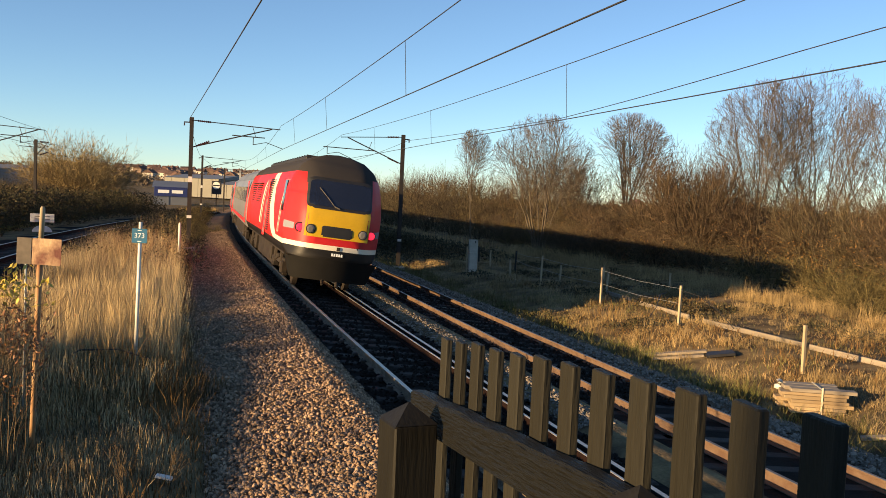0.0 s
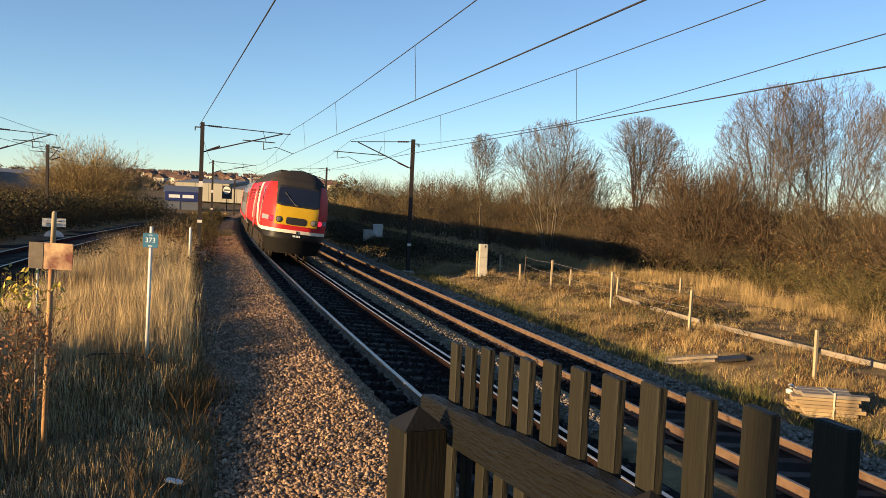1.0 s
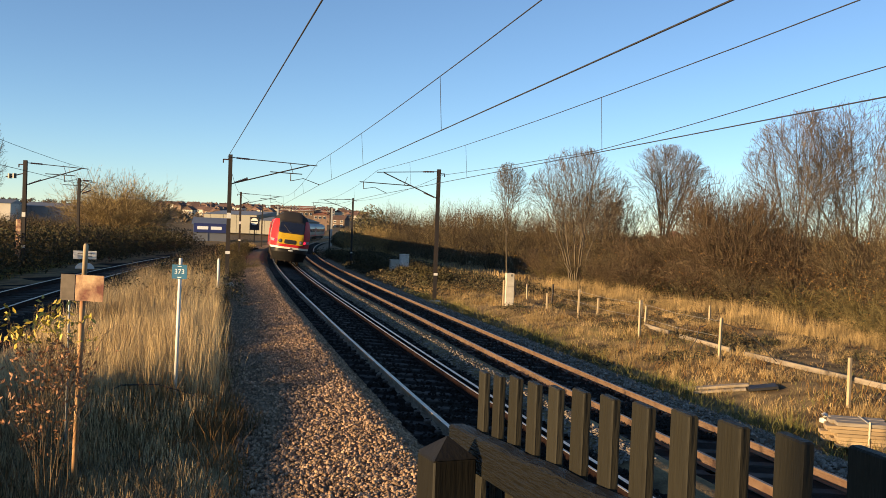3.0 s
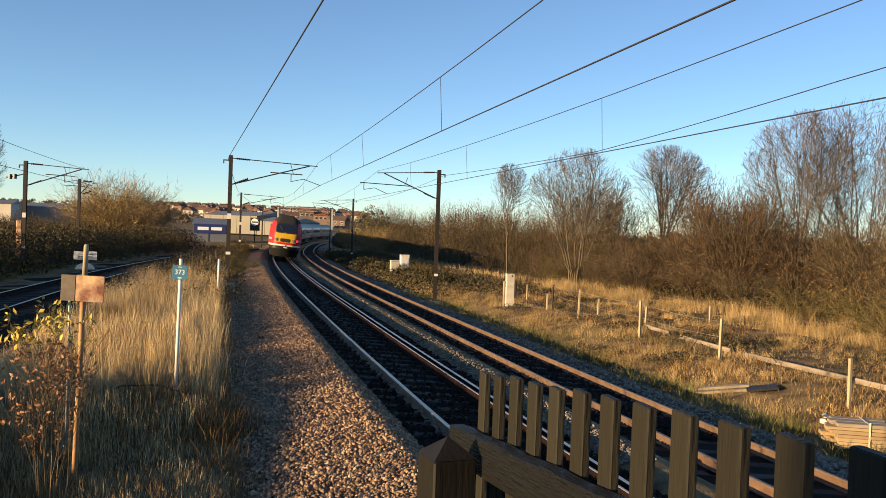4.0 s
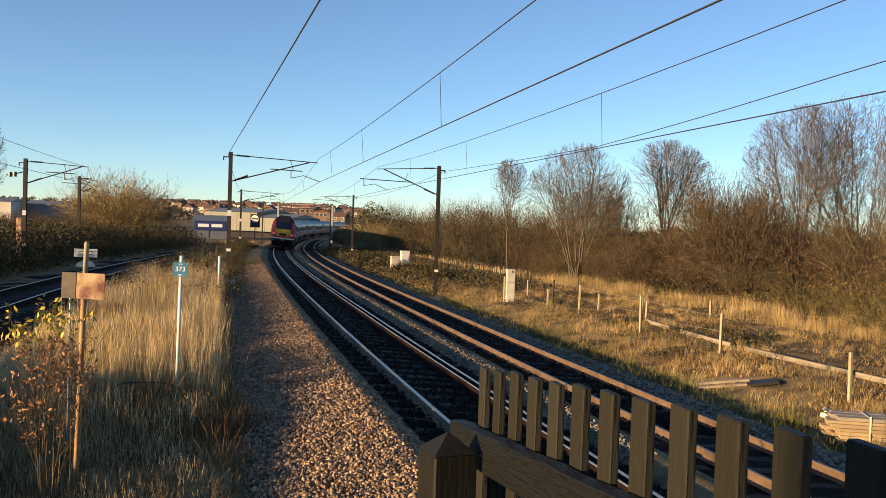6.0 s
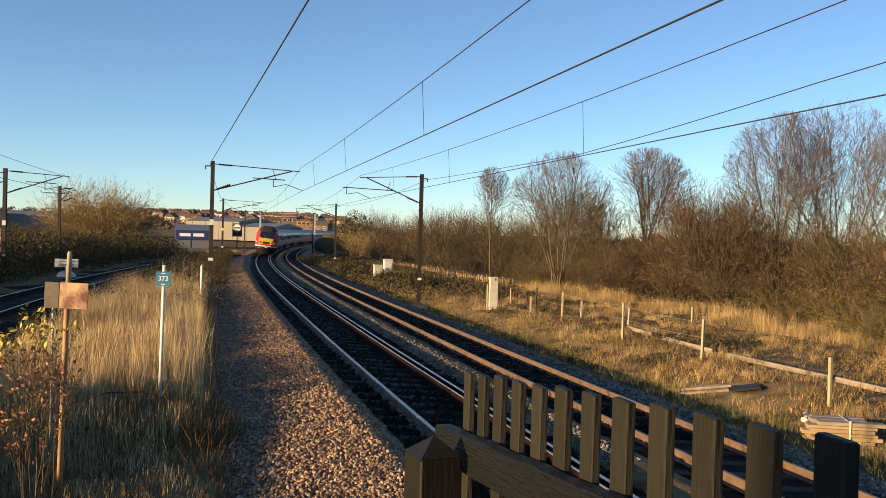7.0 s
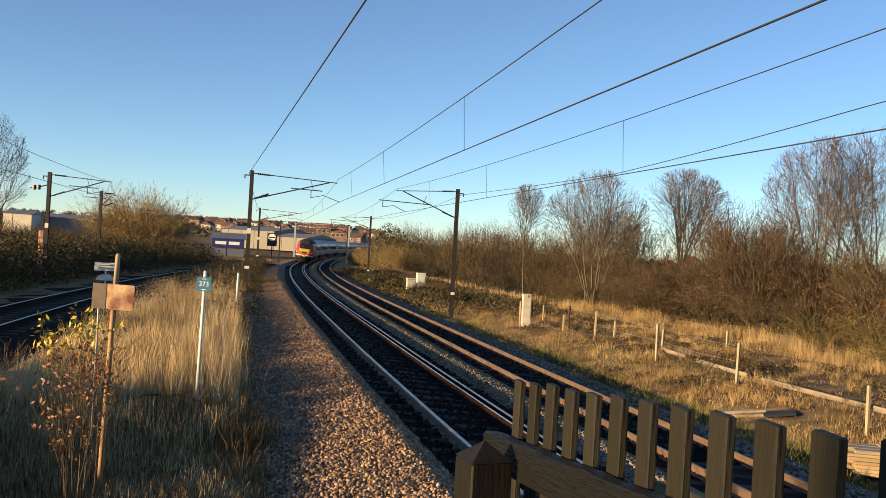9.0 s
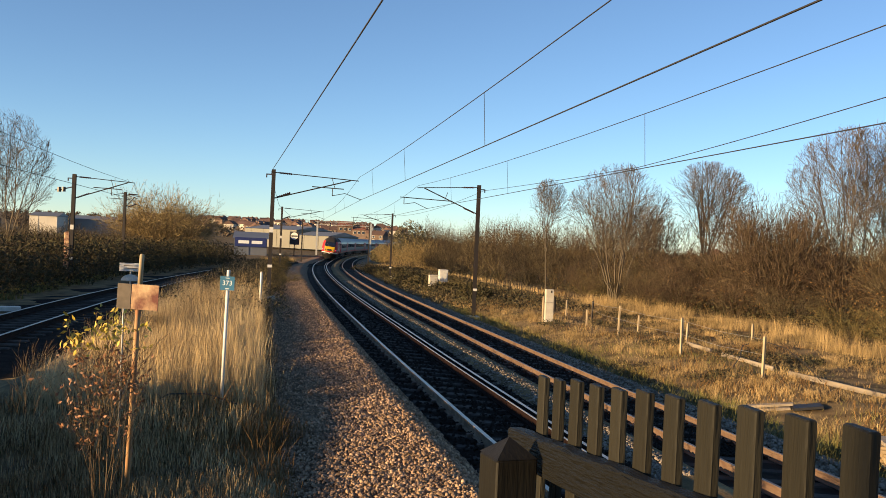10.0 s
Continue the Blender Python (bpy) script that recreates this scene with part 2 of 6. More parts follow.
# ---- mesh tools ----
class Shape:
    """Vertices and faces gathered for one mesh."""

    def __init__(self):
        self.v, self.f = [], []

    def add(self, verts, faces):
        k = len(self.v)
        self.v += [tuple(p) for p in verts]
        self.f += [tuple(i + k for i in f) for f in faces]
        return self

    def box(self, c, s, m=None, taper=1.0, bevel=0.0):
        x, y, z = (a / 2 for a in s)
        if bevel:
            b = bevel
            ring = [(-x + b, -y), (x - b, -y), (x, -y + b), (x, y - b), (x - b, y), (-x + b, y), (-x, y - b), (-x, -y + b)]
            zs = [(-z, 0.0), (z - b, 0.0), (z, b)]
            vs = []
            for h, inset in zs:
                vs += [(px * (1 - inset / x), py * (1 - inset / y), h) for px, py in ring]
            fs = [tuple(range(7, -1, -1)), tuple(range(16, 24))]
            for r in range(2):
                fs += [(r * 8 + i, r * 8 + (i + 1) % 8, r * 8 + 8 + (i + 1) % 8, r * 8 + 8 + i) for i in range(8)]
        else:
            vs = [(-x, -y, -z), (x, -y, -z), (x, y, -z), (-x, y, -z), (-x * taper, -y * taper, z), (x * taper, -y * taper, z), (x * taper, y * taper, z), (-x * taper, y * taper, z)]
            fs = [(3, 2, 1, 0), (4, 5, 6, 7), (0, 1, 5, 4), (1, 2, 6, 5), (2, 3, 7, 6), (3, 0, 4, 7)]
        t = Matrix.Translation(c) @ m if m is not None else Matrix.Translation(c)
        return self.add([t @ Vector(p) for p in vs], fs)

    def tube(self, pts, radii, n=6, cap=True):
        pts = [Vector(p) for p in pts]
        if not hasattr(radii, "__len__"):
            radii = [radii] * len(pts)
        vs, fs = [], []
        for i, p in enumerate(pts):
            d = (pts[min(i + 1, len(pts) - 1)] - pts[max(i - 1, 0)]).normalized()
            u = d.cross(Vector((0, 0, 1)) if abs(d.z) < 0.9 else Vector((1, 0, 0))).normalized()
            w = d.cross(u)
            vs += [p + (u * math.cos(2 * math.pi * k / n) + w * math.sin(2 * math.pi * k / n)) * radii[i] for k in range(n)]
        for i in range(len(pts) - 1):
            fs += [(i * n + k, i * n + (k + 1) % n, (i + 1) * n + (k + 1) % n, (i + 1) * n + k) for k in range(n)]
        if cap:
            fs += [tuple(range(n - 1, -1, -1)), tuple(range((len(pts) - 1) * n, len(pts) * n))]
        return self.add(vs, fs)

    def mesh(self, name, mat, smooth=False):
        me = bpy.data.meshes.new(name)
        me.from_pydata(self.v, [], self.f)
        me.materials.append(mat)
        if smooth:
            me.polygons.foreach_set("use_smooth", [True] * len(me.polygons))
        me.update()
        return me


def array_mesh(name, verts, faces, mat):
    """A mesh from arrays: verts (n, 3), faces (m, 3) or (m, 4)."""
    me = bpy.data.meshes.new(name)
    k = faces.shape[1]
    me.vertices.add(len(verts))
    me.vertices.foreach_set("co", verts.astype(np.float32).ravel())
    me.loops.add(faces.size)
    me.loops.foreach_set("vertex_index", faces.astype(np.int32).ravel())
    me.polygons.add(len(faces))
    me.polygons.foreach_set("loop_start", np.arange(0, faces.size, k, dtype=np.int32))
    me.polygons.foreach_set("loop_total", np.full(len(faces), k, dtype=np.int32))
    me.materials.append(mat)
    me.update(calc_edges=True)
    me.validate()
    return me


def thing(name, at, label, category, group="", kind=""):
    ob = new(name)
    ob.empty_display_size = 0.2
    ob.matrix_basis = at
    return tagged(ob, label, category, group, kind)


def part(name, shape, mat, parent, label="", smooth=False, at=None):
    data = shape.mesh(name, mat, smooth) if isinstance(shape, Shape) else shape
    ob = new(name, data)
    ob.parent = parent
    if at is not None:
        ob.matrix_basis = at
    return tagged(ob, label) if label else ob


# ---- the lie of the land ----
CANT = 0.08
SPACING = 3.55


def cx(y):
    """x of the near track's centre line at y."""
    y = np.asarray(y, dtype=float)
    far = np.maximum(y - 150, 0)
    return 0.1 - 0.203 * (y - 20) + (y - 20) ** 2 / 2350 + 1.8e-6 * far ** 3


def slope(y):
    return float((cx(y + 0.5) - cx(y - 0.5)))


def drop(y):
    """How far the line has fallen at y: it runs slightly downhill beyond the first masts."""
    q = np.clip((np.asarray(y, dtype=float) - 30) / 120, 0, 1)
    return -0.95 * q ** 1.25


def rail_point(y, off, z=0.0):
    """The point off metres to the right of the near track's centre line, z above the canted plane of the rails."""
    s = slope(y)
    k = 1 / math.hypot(1, s)
    return Vector((float(cx(y)) + off * k, y - off * s * k, z - CANT * off + float(drop(y))))


def heading(y):
    return math.degrees(math.atan2(-slope(y), 1))


def fx(y):
    """x of the third line's centre, beyond the grass mound."""
    y = np.asarray(y, dtype=float)
    return -11.4 - 0.15 * (y - 25) + 0.00075 * (y - 25) ** 2


def ground_z(x, y):
    x, y = np.asarray(x, dtype=float), np.asarray(y, dtype=float)
    s = -0.203 + (y - 20) / 1175
    off = (x - cx(y)) / np.sqrt(1 + s * s)
    fade = np.interp(y, [0, 12, 25, 45, 90], [1.0, 1.0, 0.75, 0.35, 0.2])
    left = np.interp(off, [-60, -14, -9.5, -8.0, -5.5, -4.3, -3.5, -2.6, -1.75, -1.3], [0.6, 0.05, 0.05, 0.16, 0.22, 0.12, -0.04, -0.08, -0.10, -0.22])
    mound = np.where(off < -3.6, left * fade, left)
    mound = np.where(np.abs(x - fx(y)) < 2.6, np.minimum(mound, 0.02), mound)
    right = np.interp(off, [-1.3, 1.3, 1.6, 2.0, 2.4, 4.9, 5.4, 6.4, 9, 40, 200, 1200], [-0.10, -0.32, -0.20, -0.20, -0.38, -0.66, -0.78, -0.94, -0.46, -0.2, 1.5, 4.0])
    z = np.where(off < -1.3, mound, right)
    z = z + drop(y)
    far = np.clip((y - 280) / 900, 0, 1)
    z = z + far * far * (3 - 2 * far) * 18.0 * np.clip((np.abs(off) - 14) / 25, 0, 1) * np.clip((60 - x) / 140, 0, 1)
    return z


def field_noise(x, y, a=0.35, b=0.0):
    return np.sin(x * a + 1.3 * np.sin(y * a * 0.7 + b)) * np.cos(y * a * 0.9 + 0.8 * np.sin(x * a * 1.3))


rng = np.random.default_rng(7)
# ---- ground: one sheet, finer near the camera ----
def build_ground():
    xs = np.unique(np.concatenate([np.linspace(-1500, -60, 14), np.arange(-60, -20, 2.0), np.arange(-20, 22, 0.3), np.arange(22, 60, 2.0), np.linspace(60, 1500, 14)]))
    ys = np.unique(np.concatenate([np.linspace(-300, -20, 8), np.arange(-20, 4, 1.0), np.arange(4, 60, 0.4), np.arange(60, 200, 2.0), np.linspace(200, 2500, 30)]))
    # columns follow the line of the track near the camera
    gx, gy = np.meshgrid(xs, ys)
    gx = gx + np.where(np.abs(gx) < 60, 1, 0) * cx(np.clip(gy, -20, 300)) * np.clip(1 - np.abs(gx) / 60, 0, 1)
    gz = ground_z(gx, gy) + 0.04 * field_noise(gx, gy, 1.1) * (np.abs(gx - cx(gy)) > 3.6)
    v = np.stack([gx, gy, gz], -1).reshape(-1, 3)
    n, m = gx.shape
    i = np.arange(n * m).reshape(n, m)
    f = np.stack([i[:-1, :-1], i[:-1, 1:], i[1:, 1:], i[1:, :-1]], -1).reshape(-1, 4)
    me = array_mesh("ground", v, f, M_EARTH)
    me.polygons.foreach_set("use_smooth", [True] * len(me.polygons))
    tagged(new("ground", me), "brown winter ground with dead grass beside the railway", "ground", kind="structure")


build_ground()


def ribbon(name, off0, off1, z0, z1, mat, label, y0, y1, step, lift=None, rough=0.0, cols=6):
    ys = np.arange(y0, y1, step)
    rows = []
    for y in ys:
        for k in range(cols + 1):
            t = k / cols
            p = rail_point(y, off0 + (off1 - off0) * t, 0)
            z = lift(t) if lift else z0 + (z1 - z0) * t
            rows.append((p.x, p.y, p.z + z + rough * noise.noise(Vector((p.x * 3, p.y * 3, 0)))))
    v = np.array(rows)
    i = np.arange(len(v)).reshape(len(ys), cols + 1)
    f = np.stack([i[:-1, :-1], i[:-1, 1:], i[1:, 1:], i[1:, :-1]], -1).reshape(-1, 4)
    me = array_mesh(name, v, f, mat)
    return tagged(new(name, me), label, "ballast", kind="structure")


ribbon("ballast_shoulder", -3.75, -1.2, 0, 0, M_BALLAST_BED, "bank of brown stone ballast beside the near track", -15, 260, 0.5,
       lift=lambda t: np.interp(t, [0, 0.15, 0.6, 0.76, 0.88, 1.0], [-0.32, -0.24, -0.02, 0.06, -0.05, -0.24]), rough=0.05, cols=14)
ribbon("track_bed_near", -1.25, 1.35, -0.18, -0.18, M_BED_SHADED, "ballast bed of the near track with shade in its dark colour", -15, 330, 1.0, rough=0.03)
ribbon("ballast_middle", 1.3, 2.3, 0, 0, M_BALLAST_BED, "strip of stone ballast between the two tracks", -15, 300, 0.6,
       lift=lambda t: -0.22 + 0.12 * math.sin(math.pi * t), rough=0.04, cols=8)
ribbon("track_bed_far", 2.25, 4.85, -0.17, -0.17, M_BED_SHADED, "dark ballast bed of the farther track", -15, 330, 1.0, rough=0.03)
ribbon("ballast_verge", 4.8, 6.6, 0, 0, M_BALLAST_BED, "dark ballast shoulder sloping to the field", -15, 260, 0.6,
       lift=lambda t: np.interp(t, [0, 0.3, 1.0], [-0.21, -0.16, -0.50]), rough=0.04, cols=8)


# ---- rails and sleepers ----
def rail_mesh(offset, y0, y1, line, side_only=False, head_w=0.072, z=0.0):
    """Flat-bottomed rail swept along the line: side profile and head strip as two shapes."""
    prof = [(-0.07, -0.159), (0.07, -0.159), (0.07, -0.147), (0.012, -0.128), (0.010, -0.045), (0.035, -0.035), (0.036, -0.006), (-0.036, -0.006), (-0.035, -0.035), (-0.010, -0.045), (-0.012, -0.128), (-0.07, -0.147)]
    head = [(-head_w / 2, -0.006), (-head_w / 2 + 0.006, 0.0), (head_w / 2 - 0.006, 0.0), (head_w / 2, -0.006)]
    out = []
    for pr, closed in ((prof, True), (head, False)):
        s = Shape()
        vs, fs = [], []
        ys = list(np.arange(y0, min(y1, 70), 1.5)) + (list(np.arange(70, y1, 4.0)) if y1 > 70 else [])
        n = len(pr)
        for y in ys:
            vs += [line(y, offset + a, b + z) for a, b in pr]
        for i in range(len(ys) - 1):
            for k in range(n if closed else n - 1):
                j = (k + 1) % n
                fs.append((i * n + k, i * n + j, (i + 1) * n + j, (i + 1) * n + k))
        s.add(vs, fs)
        out.append(s)
    return out


def third_line(y, off, z=0.0):
    s = float(fx(y + 0.5) - fx(y - 0.5))
    k = 1 / math.hypot(1, s)
    return Vector((float(fx(y)) + off * k, y - off * s * k, 0.26 + z + float(drop(y))))


SLEEPER = Shape().box((0, 0, 0), (2.5, 0.26, 0.16), bevel=0.02)
SLEEPER.add(*[[(-0.95, -0.1, 0.08), (-0.5, -0.1, 0.08), (-0.5, 0.1, 0.08), (-0.95, 0.1, 0.08)], [(0, 1, 2, 3)]])
SLEEPER_MESH = SLEEPER.mesh("sleeper", M_SLEEPER)
CLIP = Shape().box((0, 0, 0), (0.09, 0.11, 0.05), bevel=0.012)
CLIP_MESH = CLIP.mesh("rail_clip", M_CLIP)


def build_track(name, label, line, centre, y0, y1, near_y, head_mat, cant, check=False, side_mat=M_RAIL_RUST, left_mat=None):
    tr = thing(name, Matrix(), label, "railway track", kind="structure")
    for side in (-1, 1):
        body, head = rail_mesh(centre + side * 0.753, y0, y1, line)
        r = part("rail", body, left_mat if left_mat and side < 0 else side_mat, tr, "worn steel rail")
        part("rail_head", head, head_mat, r, "worn rail head")
    if check:
        body, head = rail_mesh(centre + 0.753 - 0.22, y0, 140, line, head_w=0.045, z=0.012)
        r = part("check_rail", body, M_CHECK_SIDE, tr, "rusty check rail inside the curve")
        part("rail_head", head, M_RAIL_TOP, r, "worn bright head")
    y = y0
    while y < min(y1, 118):
        a, b = line(y, centre - 1, -0.24), line(y, centre + 1, -0.24)
        d = (b - a).normalized()
        yaw = math.atan2(d.y, d.x)
        m = Matrix.Translation((a + b) / 2) @ Matrix.Rotation(yaw, 4, "Z") @ Matrix.Rotation(cant, 4, "Y")
        part("sleeper", SLEEPER_MESH, None, tr, at=m)
        if near_y[0] < y < near_y[1]:
            for o in (-0.86, -0.645, 0.645, 0.86):
                q = line(y, centre + o, -0.135)
                part("rail_clip", CLIP_MESH, None, tr, at=Matrix.Translation(q) @ Matrix.Rotation(yaw, 4, "Z"))
        y += 0.68
    return tr


build_track("railway_track_near", "curved railway track with polished rails and a check rail", rail_point, 0.0, -12, 330, (10, 30), M_RAIL_TOP, math.atan(CANT), check=True, side_mat=M_RAIL_SHADED, left_mat=M_RAIL_SUNLIT)
build_track("railway_track_far", "curved railway track with rusty-sided rails on dark sleepers", rail_point, SPACING, -12, 330, (14, 34), M_RAIL_TOP_RUST, math.atan(CANT))
build_track("railway_track_third", "shaded railway track beyond the grass mound", third_line, 0.0, 8, 118, (0, 0), M_RAIL_TOP, 0.0, side_mat=M_RAIL_SHADED)


def build_third_bed():
    ys = np.arange(5, 118, 1.0)
    v, cols = [], 12
    for y in ys:
        for k in range(cols + 1):
            o = -3.6 + 7.2 * k / cols
            p = third_line(y, o, -0.21 - 0.03 * max(0, abs(o) - 1.4))
            v.append((p.x, p.y, p.z + 0.03 * noise.noise(p * 3)))
    v = np.array(v)
    i = np.arange(len(v)).reshape(len(ys), cols + 1)
    f = np.stack([i[:-1, :-1], i[:-1, 1:], i[1:, 1:], i[1:, :-1]], -1).reshape(-1, 4)
    tagged(new("track_bed_third", array_mesh("track_bed_third", v, f, M_BED_SHADED)), "dark ballast bed of the third track", "ballast", kind="structure")


build_third_bed()


# ---- loose ballast stones ----
def stones(name, label, n, spot, size, mat, seed):
    r = np.random.default_rng(seed)
    base = np.array([(1, 0, 0), (-1, 0, 0), (0, 1, 0), (0, -1, 0), (0, 0, 1), (0, 0, -1), (0.6, 0.6, 0.5), (-0.6, 0.5, 0.55), (0.5, -0.6, 0.55), (-0.55, -0.55, 0.5)], float)
    tri = np.array([(0, 6, 4), (6, 2, 4), (2, 7, 4), (7, 1, 4), (1, 9, 4), (9, 3, 4), (3, 8, 4), (8, 0, 4), (0, 2, 6), (2, 1, 7), (1, 3, 9), (3, 0, 8)])
    pts = spot(r, n)
    n = len(pts)
    sz = r.uniform(size[0], size[1], (n, 1, 1)) * r.uniform(0.6, 1.3, (n, 1, 3))
    v = base[None] * (1 + r.uniform(-0.28, 0.28, (n, 10, 3))) * sz
    a, b = r.uniform(0, 6.28, n), r.uniform(-0.9, 0.9, n)
    ca, sa, cb, sb = np.cos(a), np.sin(a), np.cos(b), np.sin(b)
    x, y, z = v[..., 0], v[..., 1], v[..., 2]
    y, z = y * cb[:, None] - z * sb[:, None], y * sb[:, None] + z * cb[:, None]
    x, y = x * ca[:, None] - y * sa[:, None], x * sa[:, None] + y * ca[:, None]
    v = np.stack([x, y, z], -1) + pts[:, None, :]
    f = tri[None] + (np.arange(n) * 10)[:, None, None]
    tagged(new(name, array_mesh(name, v.reshape(-1, 3), f.reshape(-1, 3), mat)), label, "ballast stones", kind="stuff")


def strip_spot(off0, off1, y0, y1, height, dense=1.0):
    def spot(r, n):
        y = y0 + (y1 - y0) * r.random(n) ** (1 + dense)
        off = r.uniform(off0, off1, n)
        s = -0.203 + (y - 20) / 1175
        k = 1 / np.sqrt(1 + s * s)
        z = np.array([height((o - off0) / (off1 - off0)) for o in off]) - CANT * off + drop(y)
        return np.stack([cx(y) + off * k, y - off * s * k, z + r.uniform(-0.01, 0.025, n)], -1)
    return spot


stones("ballast_stones", "angular brown stone ballast lit by low sun", 46000,
       strip_spot(-3.7, -1.25, 8.5, 60, lambda t: np.interp(t, [0, 0.15, 0.6, 0.76, 0.88, 1.0], [-0.30, -0.22, 0.0, 0.08, -0.03, -0.22])), (0.012, 0.030), M_STONE, 11)
stones("ballast_stones", "grey and brown stone ballast between the tracks", 9000,
       strip_spot(1.3, 2.3, 12, 70, lambda t: -0.21 + 0.13 * math.sin(math.pi * t)), (0.020, 0.040), M_STONE_GREY, 12)
stones("ballast_stones", "dark stone ballast between the sleepers", 6000, strip_spot(-1.25, 1.3, 10, 50, lambda t: -0.165), (0.022, 0.042), M_BED_SHADED, 13)
stones("ballast_stones", "dark stone ballast beneath the farther track", 5000, strip_spot(2.3, 4.8, 14, 55, lambda t: -0.155), (0.022, 0.042), M_BED_SHADED, 14)
stones("ballast_stones", "grey stone ballast at the field's edge", 12000,
       strip_spot(4.8, 6.6, 8, 60, lambda t: np.interp(t, [0, 0.3, 1.0], [-0.18, -0.13, -0.40])), (0.024, 0.048), M_STONE_GREY, 15)


# ---- picket fence beside the camera ----
def build_fence():
    a, b = Vector((0.371, 3.22, 2.352)), Vector((0.661, 1.69, 2.512))
    d = (b - a) / 9
    flat = Vector((d.x, d.y, 0)).normalized()
    yaw = math.atan2(flat.y, flat.x)
    side = Vector((flat.y, -flat.x, 0))
    rise = d.z / Vector((d.x, d.y, 0)).length
    fence = thing("picket_fence", Matrix(), "weathered dark timber picket fence at the platform's end", "fence")
    rr = random.Random(4)
    for i in range(20):
        top = a + d * i
        h = 1.15
        w, t = 0.075, 0.022
        s = Shape()
        z0, z1 = -h, rr.uniform(-0.004, 0.004)
        s.box((0, 0, (z0 + z1) / 2), (w, t, z1 - z0), bevel=0.003)
        p = top + flat * (w / 2 - 0.004)
        part("picket", s, M_FENCE, fence, at=Matrix.Translation(p) @ Matrix.Rotation(yaw + rr.uniform(-0.02, 0.02), 4, "Z") @ Matrix.Rotation(rr.uniform(-0.008, 0.008), 4, "Y"))
    length = d.length * 20
    for drop, nm in ((-0.205, "rail"), (-0.90, "rail")):
        mid = a + d * 9.6 + side * 0.042 + Vector((0, 0, drop - 0.058))
        s = Shape()
        n = 24
        vs, fs = [], []
        for k in range(n + 1):
            q = -length / 2 + length * k / n - 0.08
            wob = 0.003 * math.sin(k * 2.1)
            vs += [(-0.03, q, -0.058), (0.03, q, -0.058), (0.03, q, 0.050 + wob), (0.022, q, 0.058 + wob), (-0.022, q, 0.058 + wob), (-0.03, q, 0.050)]
        for k in range(n):
            fs += [(k * 6 + j, k * 6 + (j + 1) % 6, k * 6 + 6 + (j + 1) % 6, k * 6 + 6 + j) for j in range(6)]
        fs += [tuple(range(5, -1, -1)), tuple(range(n * 6, n * 6 + 6))]
        s.add(vs, fs)
        part(nm, s, M_FENCE_RAIL, fence, at=Matrix.Translation(mid) @ Matrix.Rotation(yaw - math.pi / 2, 4, "Z") @ Matrix.Rotation(math.atan(rise), 4, "X"))
    for q in (Vector((0.245, 2.96, 2.18)), Vector((0.60, 1.70, 2.33)), Vector((0.90, 0.2, 2.47))):
        s = Shape()
        w = 0.072
        s.box((0, 0, -0.56), (2 * w, 2 * w, 1.0), bevel=0.006)
        s.add([(-w, -w, -0.06), (w, -w, -0.06), (w, w, -0.06), (-w, w, -0.06), (0, 0, 0.0)], [(0, 1, 4), (1, 2, 4), (2, 3, 4), (3, 0, 4)])
        part("fence_post", s, M_FENCE_POST, fence, "square dark post with a pyramid cap", at=Matrix.Translation(q) @ Matrix.Rotation(yaw - math.pi / 2 + 0.16, 4, "Z"))


build_fence()


def build_platform():
    s = Shape()
    vs = []
    for y, z in ((3.6, 1.15), (-30, 1.3)):
        x = float(cx(y)) - 2.2
        vs += [(x - 9, y, -0.3), (x, y, -0.3), (x, y, z), (x - 9, y, z)]
    s.add(vs, [(0, 1, 2, 3), (7, 6, 5, 4), (0, 4, 5, 1), (1, 5, 6, 2), (2, 6, 7, 3), (3, 7, 4, 0)])
    tagged(new("platform", s.mesh("platform", M_PLATFORM)), "asphalt railway platform ramp behind the fence", "platform", kind="structure")
    # Unseen wall, added and profiled to shade the near grass and last pickets.
    prof = [(-6.9, -0.3), (12.4, -0.3), (12.4, 1.8), (9.6, 2.02), (7.7, 2.20), (5.7, 2.24), (2.6, 2.22), (0.0, 2.2), (-6.9, 2.35)]
    k = len(prof)
    w = Shape().add([(x, y, z) for x in (-14.2, -13.8) for y, z in prof], [tuple(range(k)), tuple(range(2 * k - 1, k - 1, -1))] + [(i, k + i, k + (i + 1) % k, (i + 1) % k) for i in range(k)])
    w.box((-14, -18.9, 3.0), (0.4, 24.0, 6.6))
    tagged(new("shade_wall", w.mesh("shade_wall", M_WALL)), "unseen brick wall added to shade the near grass", "wall", kind="structure")


build_platform()


